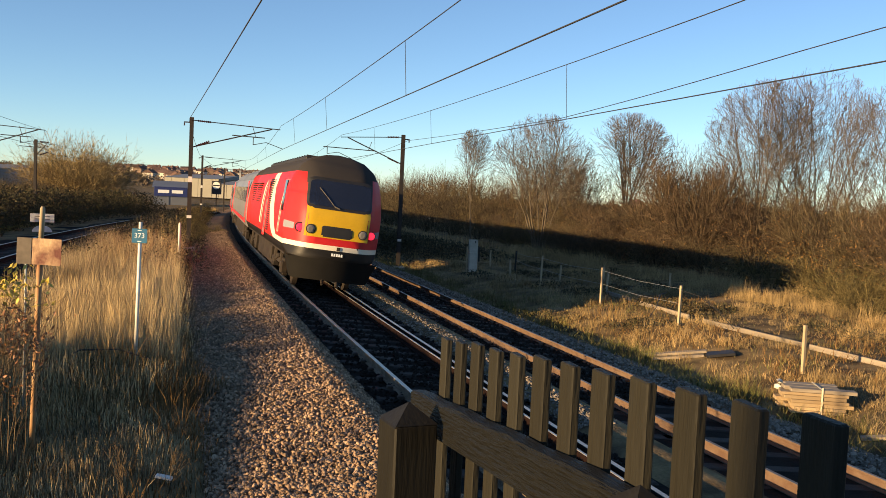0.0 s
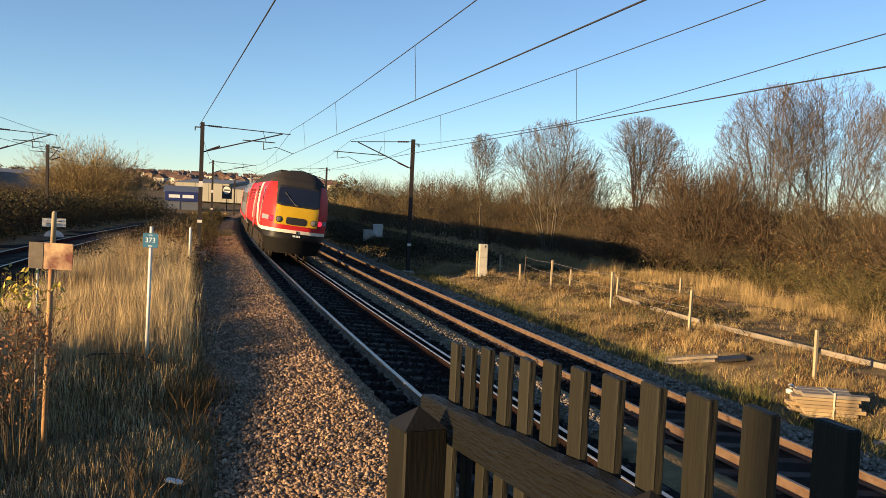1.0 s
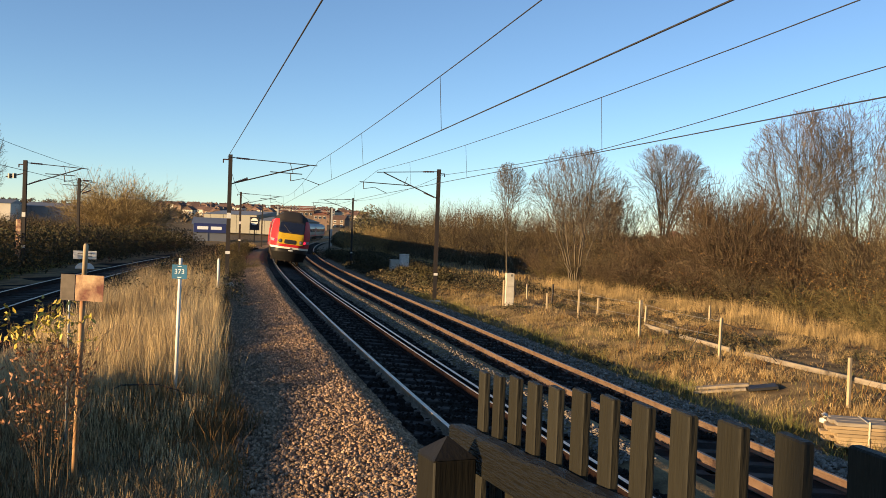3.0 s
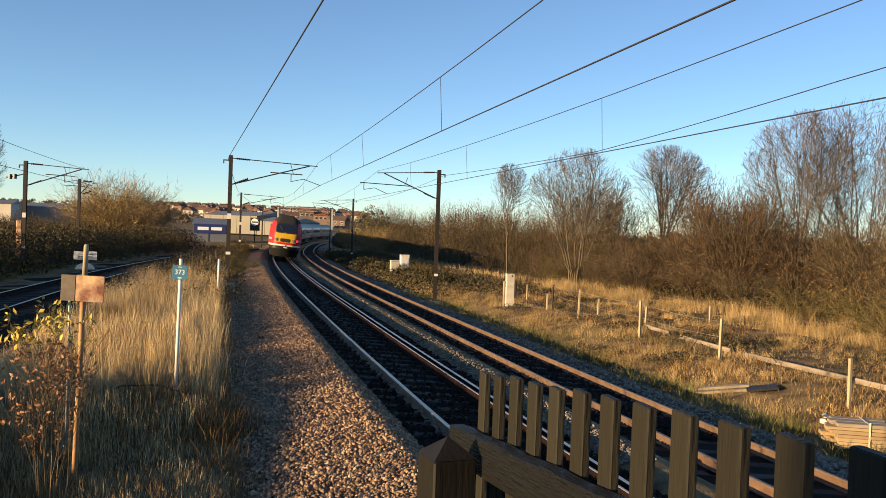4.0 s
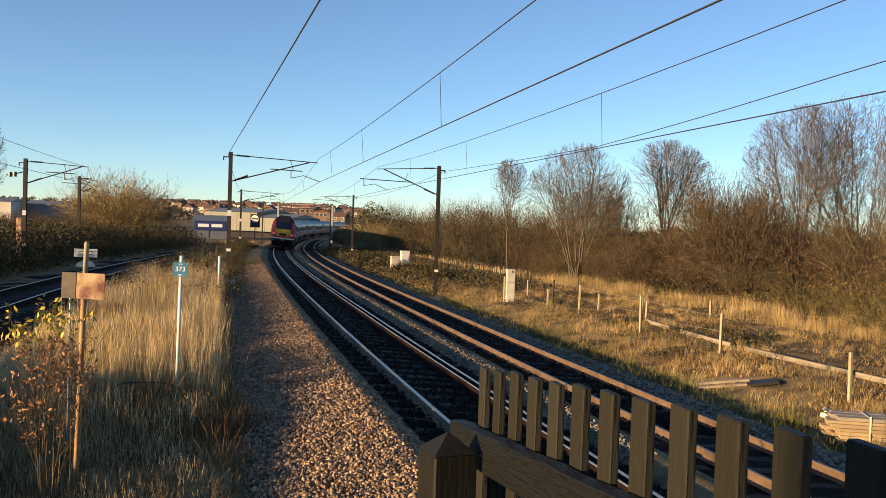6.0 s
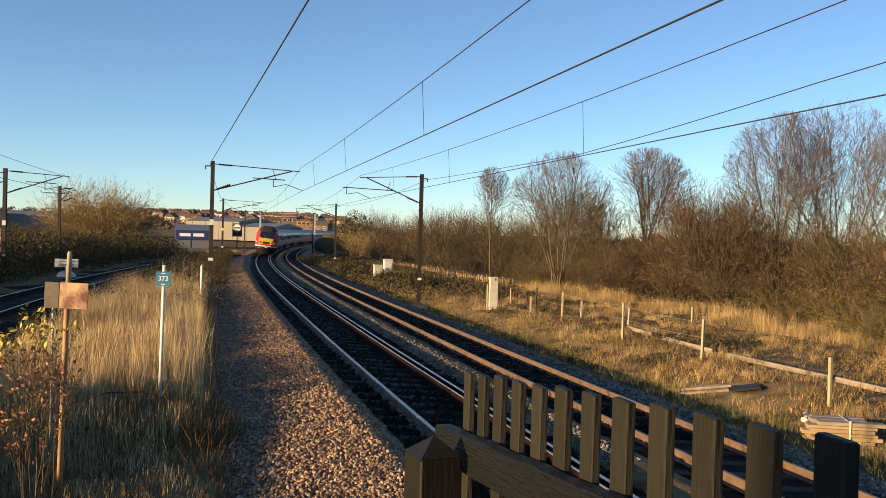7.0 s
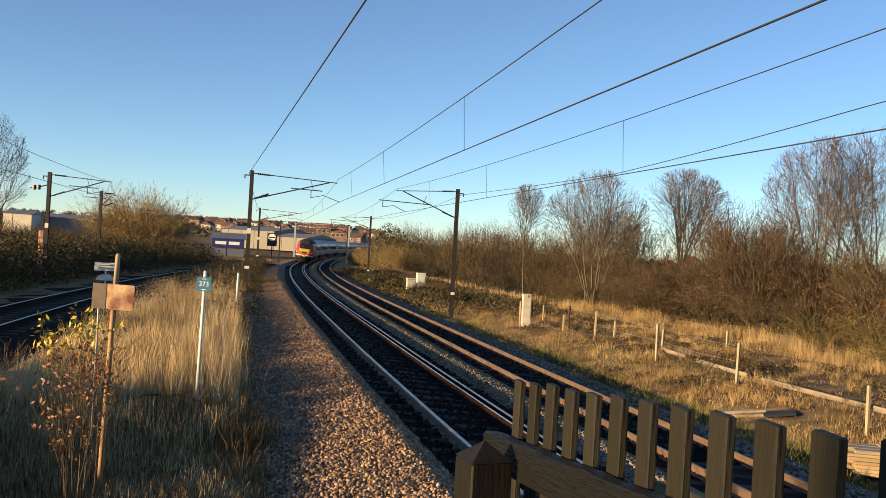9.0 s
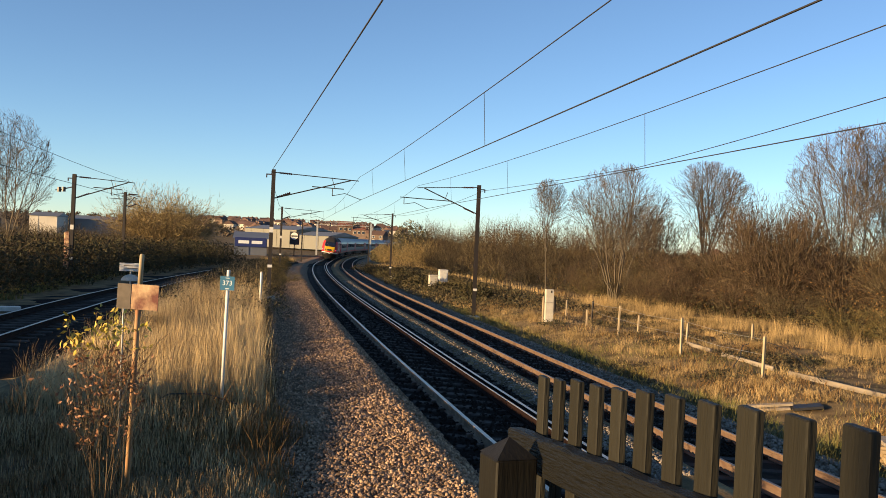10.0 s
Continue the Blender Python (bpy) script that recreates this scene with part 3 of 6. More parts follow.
# ---- overhead line masts ----
def cantilever(mast, span, top, contact, side):
    """Arm from the mast (at the origin) over the track: side is +1 to the right."""
    sg = side
    tie = Shape().tube([(0, 0, top - 0.12), (sg * span, 0, top - 0.30)], 0.022)
    part("top_tie", tie, M_STEEL, mast)
    for x0, x1, z0, z1 in ((0.25, 0.75, top - 0.135, top - 0.16), (0.2, 0.7, contact - 0.05, contact + 0.16)):
        ins = Shape()
        for k in range(7):
            f = k / 6
            p = Vector((sg * (x0 + (x1 - x0) * f), 0, z0 + (z1 - z0) * f))
            q = p + Vector((sg * 0.05, 0, (z1 - z0) * 0.1))
            ins.tube([p, q], [0.046, 0.036], 8)
        ins.tube([(sg * x0, 0, z0), (sg * (x1 + 0.05), 0, z1)], 0.03, 8)
        part("insulator", ins, M_INSUL, mast, "brown ribbed insulator")
    strut = Shape().tube([(0, 0, contact - 0.12), (sg * (span - 0.35), 0, top - 0.30)], 0.03)
    part("strut", strut, M_STEEL, mast)
    reg = Shape()
    if sg > 0:
        reg.tube([(span - 2.05, 0, contact + 0.50), (span - 0.65, 0, contact + 0.46)], 0.024)
        reg.tube([(span - 1.15, 0, contact + 0.47), (span - 1.15, 0, contact + 0.14)], 0.02)
        reg.tube([(span - 1.15, 0, contact + 0.14), (span - 0.6, 0, contact + 0.27), (span + 0.15, 0, contact + 0.02)], 0.016)
        reg.tube([(span - 1.05, 0, contact + 0.48), (span - 1.2, 0, contact + 0.95)], 0.014)
    else:
        reg.tube([(-1.35, 0, contact + 0.48), (-span - 0.85, 0, contact + 0.56)], 0.024)
        reg.tube([(-span - 0.65, 0, contact + 0.55), (-span - 0.65, 0, contact + 0.22)], 0.02)
        reg.tube([(-span - 0.65, 0, contact + 0.22), (-span - 0.1, 0, contact + 0.32), (-span + 0.55, 0, contact + 0.04)], 0.016)
        reg.tube([(-1.75, 0, contact + 0.50), (-1.6, 0, contact + 0.92)], 0.014)
    part("registration_arm", reg, M_STEEL, mast)


def build_mast(x, y, base, top, yaw, side, reach, contact, label, detail=True):
    base += float(drop(y))
    mast = thing("overhead_line_mast", pose(x, y, base, 0, 0, yaw), label, "railway mast", group="overhead line masts")
    h = top - base
    s = Shape()
    w, t = 0.095, 0.014
    s.box((0, -w, h / 2), (2 * w * 0.9, t, h))
    s.box((0, w, h / 2), (2 * w * 0.9, t, h))
    s.box((0, 0, h / 2), (t, 2 * w - t, h))
    part("column", s, M_STEEL, mast)
    part("footing", Shape().box((0, 0, -0.22), (0.6, 0.6, 0.5), bevel=0.04), M_CONCRETE, mast)
    cantilever(mast, reach, h, contact - base, side)
    if detail:
        part("identity_plate", Shape().box((0.0, -w - 0.014, 1.35), (0.2, 0.008, 0.12)), M_WHITE, mast, "small white plate")
        part("bracket", Shape().box((-side * 0.16, 0, h - 0.22), (0.32, 0.05, 0.05)).box((-side * 0.3, 0, h - 0.29), (0.05, 0.05, 0.16)), M_INSUL, mast)
        if side > 0:
            part("warning_plate", Shape().box((0, -w - 0.012, 2.95), (0.17, 0.006, 0.24)), M_WHITE, mast)
    return mast


ARM_L, ARM_R = 3.75, 3.15
build_mast(-7.58, 40, 0.15, 5.71, heading(40), 1, ARM_L, 4.55, "tall dark steel overhead line mast on the grass bank")
build_mast(1.70, 46, -0.75, 5.82, heading(46), -1, ARM_R, 4.45, "dark steel overhead line mast at the field's edge")
build_mast(-15.0, 84, 0.1, 5.52, heading(84), 1, 3.8, 4.5, "dark steel overhead line mast farther along the bank")
build_mast(-5.11, 90, -0.8, 5.53, heading(90), -1, 3.2, 4.4, "dark steel overhead line mast beside low bramble")
build_mast(-19.4, 125, 0.0, 5.3, heading(125), 1, 3.4, 4.4, "distant dark steel overhead line mast", detail=False)
build_mast(-11.0, 135, -0.8, 5.4, heading(135), -1, 3.2, 4.3, "distant dark steel overhead line mast", detail=False)
third_mast = build_mast(-18.95, 46.4, -0.1, 5.48, 8, 1, 3.0, 4.35, "dark steel overhead line mast by the third track")
part("feeder_arm", Shape().tube([(0, 0, 5.02), (-0.55, 0, 4.86)], 0.03, 6).tube([(-0.5, 0, 4.74), (-0.5, 0, 4.98)], 0.10, 8).tube([(-0.72, 0, 4.72), (-0.72, 0, 4.96)], 0.10, 8).tube([(-0.5, 0, 4.85), (-0.9, 0, 4.8)], 0.03, 6), M_INSUL, third_mast, "dark insulators on a short arm")
# Upright rust-brown box against the lower mast.
part("mast_side_box", Shape().box((-0.22, 0.0, 1.75), (0.26, 0.22, 1.9), bevel=0.03), M_RUSTPLATE, third_mast, "rust-brown box against the lower part of the mast")
build_mast(-21.8, 62, 0.0, 5.32, 6, 1, 1.0, 4.35, "slim overhead line mast behind the third track", detail=False)


def wire(name, pts, r, label):
    """A wire through the points, sagging between them: each point is x, y, z and the sag of the stretch after it."""
    out = []
    for (p, sag), (q, _) in zip(pts[:-1], pts[1:]):
        n = 14
        for k in range(n):
            t = k / n
            v = Vector(p).lerp(Vector(q), t)
            v.z -= 4 * sag * t * (1 - t)
            out.append(v)
    out.append(Vector(pts[-1][0]))
    ob = new(name, Shape().tube(out, r, 5).mesh(name, M_WIRE))
    return tagged(ob, label, "wire", group="overhead wires"), out


def over(y, off, z):
    p = rail_point(y, off, 0)
    return (p.x, p.y, z)


def dropper(y, upper, lower):
    """A thin wire that hangs from the upper wire to the lower one at y."""
    ends = []
    for pts in (upper, lower):
        ys = [p.y for p in pts]
        ends.append(Vector([float(np.interp(y, ys, [p[k] for p in pts])) for k in range(3)]))
    tagged(new("dropper", Shape().tube(ends, 0.005, 4).mesh("dropper", M_WIRE)), "thin vertical dropper wire between overhead wires", "wire", group="dropper wires")


def build_wires():
    _, near_contact = wire("contact_wire", [((5.85, -12, 4.6), 0.0), (over(40, 0.1, 4.55), 0.0), (over(84, 0, 4.5), 0.0), (over(125, 0, 4.4), 0), (over(170, 0, 4.4), 0)], 0.0095, "taut dark contact wire above the near track")
    _, near_messenger = wire("messenger_wire", [((5.85, -12, 6.1), 0.28), (over(40, 0.0, 5.55), 0.45), (over(84, 0, 5.3), 0.4), (over(125, 0, 5.1), 0.3), (over(170, 0, 5.1), 0)], 0.0085, "sagging dark messenger wire above the near track")
    _, far_contact = wire("contact_wire", [((9.4, -12, 4.5), 0.0), (over(46, SPACING + 0.1, 4.45), 0.0), (over(90, SPACING, 4.4), 0.0), (over(135, SPACING, 4.3), 0), (over(180, SPACING, 4.3), 0)], 0.0095, "taut dark contact wire above the farther track")
    _, far_messenger = wire("messenger_wire", [((9.4, -12, 6.4), 0.50), (over(46, SPACING, 5.70), 0.45), (over(90, SPACING, 5.25), 0.4), (over(135, SPACING, 5.1), 0.3), (over(180, SPACING, 5.1), 0)], 0.0085, "sagging dark messenger wire above the farther track")
    wire("return_wire", [((4.43, -12, 5.6), 0.02), ((-7.70, 40, 5.60), 0.3), ((-15.1, 84, 5.4), 0.3), ((-19.5, 125, 5.2), 0)], 0.012, "dark return wire along the bank-side masts")
    wire("return_wire", [((12.8, -12, 7.2), 0.10), ((7.35, 15.3, 5.6), 0.03), ((5.3, 25.3, 5.15), 0.03), ((1.95, 46, 5.55), 0.35), ((-4.9, 90, 5.3), 0.3), ((-10.8, 135, 5.2), 0)], 0.010, "dark return wire along the field-side masts")
    wire("contact_wire", [((-8.5, 5, 4.4), 0), ((-16.0, 46.4, 4.35), 0), ((-20.5, 62, 4.35), 0), ((-25, 120, 4.4), 0)], 0.0095, "taut dark contact wire above the third track")
    wire("messenger_wire", [((-8.5, 5, 5.9), 0.3), ((-15.9, 46.4, 5.15), 0.2), ((-20.8, 62, 5.1), 0.4), ((-25, 120, 5.1), 0)], 0.0085, "sagging dark messenger wire above the third track")
    for y in (16.25, 26.3, 35, 52, 62):
        dropper(y, near_messenger, near_contact)
    for y in (18.0, 28.7, 38, 58, 70):
        dropper(y, far_messenger, far_contact)


build_wires()
# ---- the train ----
SECTION = [(0.0, 0.92), (0.9, 0.92), (1.22, 0.95), (1.33, 1.15), (1.37, 1.6), (1.37, 2.2), (1.33, 2.75), (1.22, 3.15), (1.02, 3.48), (0.72, 3.71), (0.36, 3.83), (0.0, 3.87)]


def ring(section):
    return section + [(-x, z) for x, z in section[-2:0:-1]]


def nose_y(x, z):
    """How far the nose lies behind its foremost line."""
    y = 0.05 * max(0, 1.15 - z)
    if z > 2.2:
        y += 0.46 * (z - 2.2)
    if z > 3.1:
        y += 1.1 * (z - 3.1) ** 1.4
    return y + 0.10 * (x / 1.37) ** 2 + 2.0 * max(0, abs(x) - 0.86) ** 1.1


def livery_material():
    """Red body with a dark roof, a cream stripe that sweeps up into a swoosh, and a dark skirt."""
    m = material("power_car_livery", (0.56, 0.020, 0.023), 0.5, vary=0.10, scale=1.2, fine=12, spec=0.3)
    n, l = m.node_tree.nodes, m.node_tree.links
    b = n["Principled BSDF"]
    base = b.inputs["Base Color"].links[0].from_socket
    sep = n.new("ShaderNodeSeparateXYZ")
    l.new(n["Texture Coordinate"].outputs["Object"], sep.inputs[0])

    def math_node(op, a, c):
        k = n.new("ShaderNodeMath")
        k.operation = op
        for i, v in enumerate((a, c)):
            if isinstance(v, (int, float)):
                k.inputs[i].default_value = v
            else:
                l.new(v, k.inputs[i])
        return k.outputs[0]

    def between(v, lo, hi):
        return math_node("MULTIPLY", math_node("GREATER_THAN", v, lo), math_node("LESS_THAN", v, hi))

    def mix(fac, old, colour):
        k = n.new("ShaderNodeMix")
        k.data_type = "RGBA"
        l.new(fac, k.inputs[0])
        l.new(old, k.inputs[6])
        k.inputs[7].default_value = (*colour, 1)
        return k.outputs[2]

    y, z = sep.outputs["Y"], sep.outputs["Z"]
    # the stripe: level along the nose, rising steeply six metres behind it
    out = mix(math_node("MULTIPLY", between(z, 1.21, 1.34), math_node("LESS_THAN", y, 3.2)), base, (0.74, 0.66, 0.52))
    curve = math_node("ADD", math_node("MULTIPLY", math_node("POWER", math_node("MAXIMUM", math_node("SUBTRACT", z, 1.22), 0.0), 0.42), 2.6), 1.9)
    gap = math_node("SUBTRACT", y, curve)
    out = mix(math_node("MULTIPLY", between(gap, 0.0, 1.5), between(z, 1.21, 3.25)), out, (0.74, 0.66, 0.52))
    # three thin slanted streaks on the cab side
    lean = math_node("ADD", y, math_node("MULTIPLY", z, 0.35))
    for lo, hi in ((2.75, 2.86), (3.05, 3.17), (9.4, 9.55), (9.9, 10.3)):
        out = mix(math_node("MULTIPLY", between(lean, lo, hi), between(z, 1.45, 3.0)), out, (0.76, 0.62, 0.48))
    out = mix(math_node("LESS_THAN", z, 1.21), out, (0.009, 0.008, 0.0075))
    roof = math_node("GREATER_THAN", z, math_node("SUBTRACT", 3.26, math_node("MULTIPLY", math_node("LESS_THAN", math_node("ABSOLUTE", sep.outputs["X"], 0.0), 0.92), 0.30)))
    out = mix(roof, out, (0.032, 0.027, 0.025))
    l.new(out, b.inputs["Base Color"])
    l.new(math_node("ADD", math_node("MULTIPLY", roof, 0.4), 0.5), b.inputs["Roughness"])
    return m


M_LIVERY = livery_material()


def bogie(parent, y, at_part_name="bogie"):
    s = Shape()
    for sx in (-1, 1):
        s.box((sx * 1.05, y, 0.62), (0.14, 2.9, 0.22), bevel=0.03)
        for dy in (-1.3, 1.3):
            s.box((sx * 1.07, y + dy, 0.48), (0.22, 0.34, 0.34), bevel=0.04)
            s.tube([(sx * 1.1, y + dy * 0.72, 0.45), (sx * 1.1, y + dy * 0.72, 0.88)], 0.09, 8)
        s.tube([(sx * 1.12, y - 0.4, 0.75), (sx * 1.12, y + 0.9, 0.55)], 0.05, 6)
    s.box((0, y, 0.6), (2.0, 0.5, 0.25))
    # Filler block, added to stop sunlight passing beneath the car.
    s.box((0, y, 0.60), (1.3, 4.4, 0.62), bevel=0.08)
    b = part(at_part_name, s, M_UNDER, parent, "dusty bogie frame")
    for dy in (-1.3, 1.3):
        for sx in (-1, 1):
            w = Shape().tube([(sx * 0.69, y + dy, 0.46), (sx * 0.82, y + dy, 0.46)], [0.47, 0.45], 20)
            part("wheel", w, M_UNDER, b, "steel wheel")
    return b


def build_power_car():
    car = thing("power_car", Matrix(), "red diesel train power car with yellow end and dark roof", "train car", group="train cars")
    rg = ring(SECTION)
    n = len(rg)
    s = Shape()
    vs, fs = [], []
    rings = [0.02, 0.2, 0.4, 0.6, 0.78, 0.9, 0.97, 1.0]
    zc = 2.05
    for r in rings:
        for x, z in rg:
            px, pz = x * r, zc + (z - zc) * r
            vs.append((px, nose_y(px, pz), pz))
    ys = [1.2, 2.2, 3.2, 5, 8, 11, 14, 17.6]
    for y in ys:
        for x, z in rg:
            start = nose_y(x, z)
            vs.append((x, max(start + 0.3, y), z))
    total = len(rings) + len(ys)
    for i in range(total - 1):
        fs += [(i * n + k, i * n + (k + 1) % n, (i + 1) * n + (k + 1) % n, (i + 1) * n + k) for k in range(n)]
    fs.append(tuple(range(n)))
    fs.append(tuple(range((total - 1) * n, total * n))[::-1])
    body = part("body", s.add(vs, fs), M_LIVERY, car, "red streamlined body with cream swoosh", smooth=True)

    def face_patch(name, outline, mat, proud, label="", thick=0.02, cells=(14, 8)):
        """A panel laid on the nose: outline gives the half width at each height."""
        q = Shape()
        z0, z1, half = outline
        vs, fs = [], []
        cxn, czn = cells
        for j in range(czn + 1):
            z = z0 + (z1 - z0) * j / czn
            w = half(z)
            for i in range(cxn + 1):
                x = -w + 2 * w * i / cxn
                edge = min(1, min(i, cxn - i) + min(j, czn - j))
                vs.append((x, nose_y(x, z) - proud * min(1, edge), z))
        for j in range(czn):
            for i in range(cxn):
                k = j * (cxn + 1) + i
                fs.append((k, k + 1, k + cxn + 2, k + cxn + 1))
        return part(name, q.add(vs, fs), mat, car, label, smooth=True)

    def rounded(z0, z1, w0, w1, r=0.12):
        def half(z):
            t = (z - z0) / (z1 - z0)
            w = w0 + (w1 - w0) * t
            e = min(z - z0, z1 - z)
            return w - (r - math.sqrt(max(0, r * r - (r - e) ** 2)) if e < r else 0)
        return z0, z1, half

    face_patch("nose_panel", (1.53, 2.34, lambda z: 0.88), M_YELLOW, 0.012, "yellow warning panel")
    face_patch("windscreen_surround", rounded(2.30, 3.16, 0.91, 0.90, 0.16), M_BLACK, 0.020, "black rubber surround", cells=(16, 16))
    face_patch("windscreen", rounded(2.38, 3.08, 0.85, 0.83, 0.12), M_GLASS, 0.032, "dark raked windscreen", cells=(16, 16))
    face_patch("coupler_hatch", (1.56, 1.86, lambda z: 0.42), M_BLACK, 0.026, "black grille panel", cells=(8, 4))
    wp = Shape().tube([(-0.15, nose_y(0.15, 2.4) - 0.06, 2.40), (-0.35, nose_y(0.35, 2.62) - 0.06, 2.62), (-0.58, nose_y(0.58, 2.86) - 0.06, 2.86)], 0.010, 5)
    wp.tube([(0.0, nose_y(0, 2.35) - 0.05, 2.35), (-0.15, nose_y(0.15, 2.4) - 0.06, 2.4)], 0.02, 5)
    part("wiper", wp, M_PLATE_GREY, car)
    for x, mat, nm in ((-0.985, M_TAIL, "tail_lamp"), (-0.715, M_LENS, "headlamp"), (0.715, M_LENS, "headlamp"), (0.985, M_TAIL, "tail_lamp")):
        z = 1.73
        y = nose_y(x, z)
        rim = Shape().tube([(x, y + 0.10, z), (x, y - 0.035, z)], [0.135, 0.13], 18)
        rm = part("lamp_rim", rim, M_BLACK, car, "black lamp rim", smooth=False)
        lens = Shape().tube([(x, y - 0.03, z), (x, y - 0.045, z), (x, y - 0.058, z)], [0.112, 0.10, 0.06], 18)
        part(nm, lens, mat, rm, "glowing red lamp" if mat is M_TAIL else "unlit grey lamp")
    for sx in (-1, 1):
        # grey patch behind the lamps, cab window, door, louvres
        g = Shape()
        g.add([(sx * x, nose_y(x, z) - 0.012, z) for x, z in ((1.12, 1.66), (1.36, 1.66), (1.36, 1.86), (1.12, 1.83))], [(0, 1, 2, 3)])
        part("grey_flash", g, M_SILVER, car)
        win = Shape().add([(sx * 1.39, 1.45, 2.10), (sx * 1.39, 1.95, 2.10), (sx * 1.32, 2.3, 2.98), (sx * 1.32, 1.75, 2.98)], [(0, 1, 2, 3)])
        part("cab_window", win, M_GLASS, car, "narrow dark cab side window")
        door = Shape().box((sx * 1.365, 7.4, 2.05), (0.03, 0.75, 1.9), bevel=0.008)
        dr = part("door", door, M_RED, car)
        part("grab_rail", Shape().tube([(sx * 1.41, 6.92, 1.2), (sx * 1.41, 6.92, 2.3)], 0.018, 5), M_SILVER, dr)
        lv = Shape()
        for k in range(24):
            lv.box((sx * 1.355, 6.15, 1.35 + k * 0.072), (0.06, 0.62, 0.04))
        part("louvre_grille", lv, M_BLACK, car, "tall dark louvred intake")
        for y in (11.5, 14.5):
            lv = Shape()
            for k in range(9):
                lv.box((sx * 1.30, y, 2.2 + k * 0.085), (0.16, 1.9, 0.03))
            part("louvre_grille", lv, M_UNDER, car)
    rv = Shape()
    for k in range(18):
        rv.box((0, 4.2 + k * 0.7, 3.82), (1.2, 0.12, 0.14))
    rv.box((0, 10, 3.77), (1.35, 12.6, 0.12), bevel=0.03)
    part("roof_vent", rv, M_ROOF_BLACK, car, "ribbed dark roof grilles")
    sk = Shape()
    rows = []
    outline = [(-1.28, 0.55), (-1.22, 0.12), (0, -0.02), (1.22, 0.12), (1.28, 0.55)]
    for z in (0.95, 0.60, 0.36):
        sh = (0.95 - z) * 0.25
        rows += [(x * (1 - 0.28 * (0.95 - z)), y + sh, z) for x, y in outline]
    sk.add(rows, [(r * 5 + i, r * 5 + i + 1, r * 5 + i + 6, r * 5 + i + 5) for r in range(2) for i in range(4)])
    part("nose_skirt", sk, M_VALANCE, car, "dark valance under the nose", smooth=True)
    part("tow_eye", Shape().box((0.1, 0.02, 1.27), (0.09, 0.08, 0.10), bevel=0.01), M_UNDER, car)
    part("lamp_bracket", Shape().box((0.62, 0.06, 1.30), (0.04, 0.05, 0.14), bevel=0.008), M_UNDER, car)
    part("coupling_hook", Shape().tube([(0.2, 0.25, 0.42), (0.2, 0.1, 0.22)], 0.05, 8), M_UNDER, car)
    part("brake_hose", Shape().tube([(-0.2, 0.25, 0.42), (-0.22, 0.10, 0.32), (-0.2, 0.12, 0.25)], 0.035, 8), M_UNDER, car)
    bars = Shape()
    for k in range(5):
        bars.box((-0.05 + k * 0.065, nose_y(0.1, 1.12) - 0.012, 1.10), (0.045, 0.012, 0.075))
    part("number_bars", bars, M_LETTER, car, "pale bars of a painted number")
    und = Shape().box((0, 8.7, 0.64), (2.2, 6.6, 0.70), bevel=0.05).box((0, 9, 0.95), (2.4, 15.5, 0.12))
    part("underframe", und, M_UNDER, car)
    for sx in (-1, 1):
        for yb in (5.6, 12.4):
            part("equipment_box", Shape().box((sx * 1.0, yb, 0.7), (0.4, 0.75, 0.5), bevel=0.03), M_UNDER, car)
    bogie(car, 3.3)
    bogie(car, 14.0)
    return car


COACH_LEN = 23.0


def build_coach():
    car = thing("coach", Matrix(), "silver and red passenger coach with dark window band", "train car", group="train cars")
    rg = ring(SECTION)
    n = len(rg)
    vs, fs = [], []
    ys = [0.25, 0.32, 11.5, 22.68, 22.75]
    for y in ys:
        k = 0.97 if y in (0.25, 22.75) else 1.0
        vs += [(x * k, y, 2.2 + (z - 2.2) * k) for x, z in rg]
    for i in range(len(ys) - 1):
        fs += [(i * n + k, i * n + (k + 1) % n, (i + 1) * n + (k + 1) % n, (i + 1) * n + k) for k in range(n)]
    fs += [tuple(range(n)), tuple(range((len(ys) - 1) * n, len(ys) * n))[::-1]]
    part("body", Shape().add(vs, fs), M_COACH, car, "silver-grey coach body", smooth=False)
    roof = [(x + 0.012 * (1 if x > 0 else -1 if x < 0 else 0), z + 0.012) for x, z in rg if z > 3.1]
    vs, fs = [], []
    for y in (0.3, 22.7):
        vs += [(x, y, z) for x, z in roof]
    m = len(roof)
    fs = [(k, k + 1, m + k + 1, m + k) for k in range(m - 1)]
    part("roof", Shape().add(vs, fs), M_SHED_GREY, car, "grey coach roof")
    for sx in (-1, 1):
        band = Shape().box((sx * 1.375, 11.5, 2.42), (0.012, 18.6, 0.72))
        bd = part("window_band", band, M_GLASS, car, "dark glazed window band")
        for k in range(9):
            part("window_pillar", Shape().box((sx * 1.385, 3.2 + k * 2.07, 2.42), (0.012, 0.16, 0.72)), M_COACH, bd)
        for y in (1.1, 21.9):
            part("door", Shape().box((sx * 1.372, y, 2.1), (0.024, 0.8, 1.95), bevel=0.006), M_RED, car, "red coach door")
        part("stripe", Shape().box((sx * 1.366, 11.5, 1.22), (0.02, 22.2, 0.16)), M_RED, car, "red stripe along the coach side")
    part("underframe", Shape().box((0, 11.5, 0.64), (2.3, 11.4, 0.62), bevel=0.05), M_UNDER, car)
    part("gangway", Shape().box((0, 0.1, 2.1), (1.0, 0.34, 2.1), bevel=0.05), M_BLACK, car)
    bogie(car, 3.5)
    bogie(car, 19.5)
    return car


POWER_CAR = build_power_car()
COACHES = [build_coach()]
COACHES += [copy_thing(COACHES[0], Matrix()) for _ in range(6)]

# distance along the near track, tabulated
LINE_Y = np.linspace(0, 520, 2081)
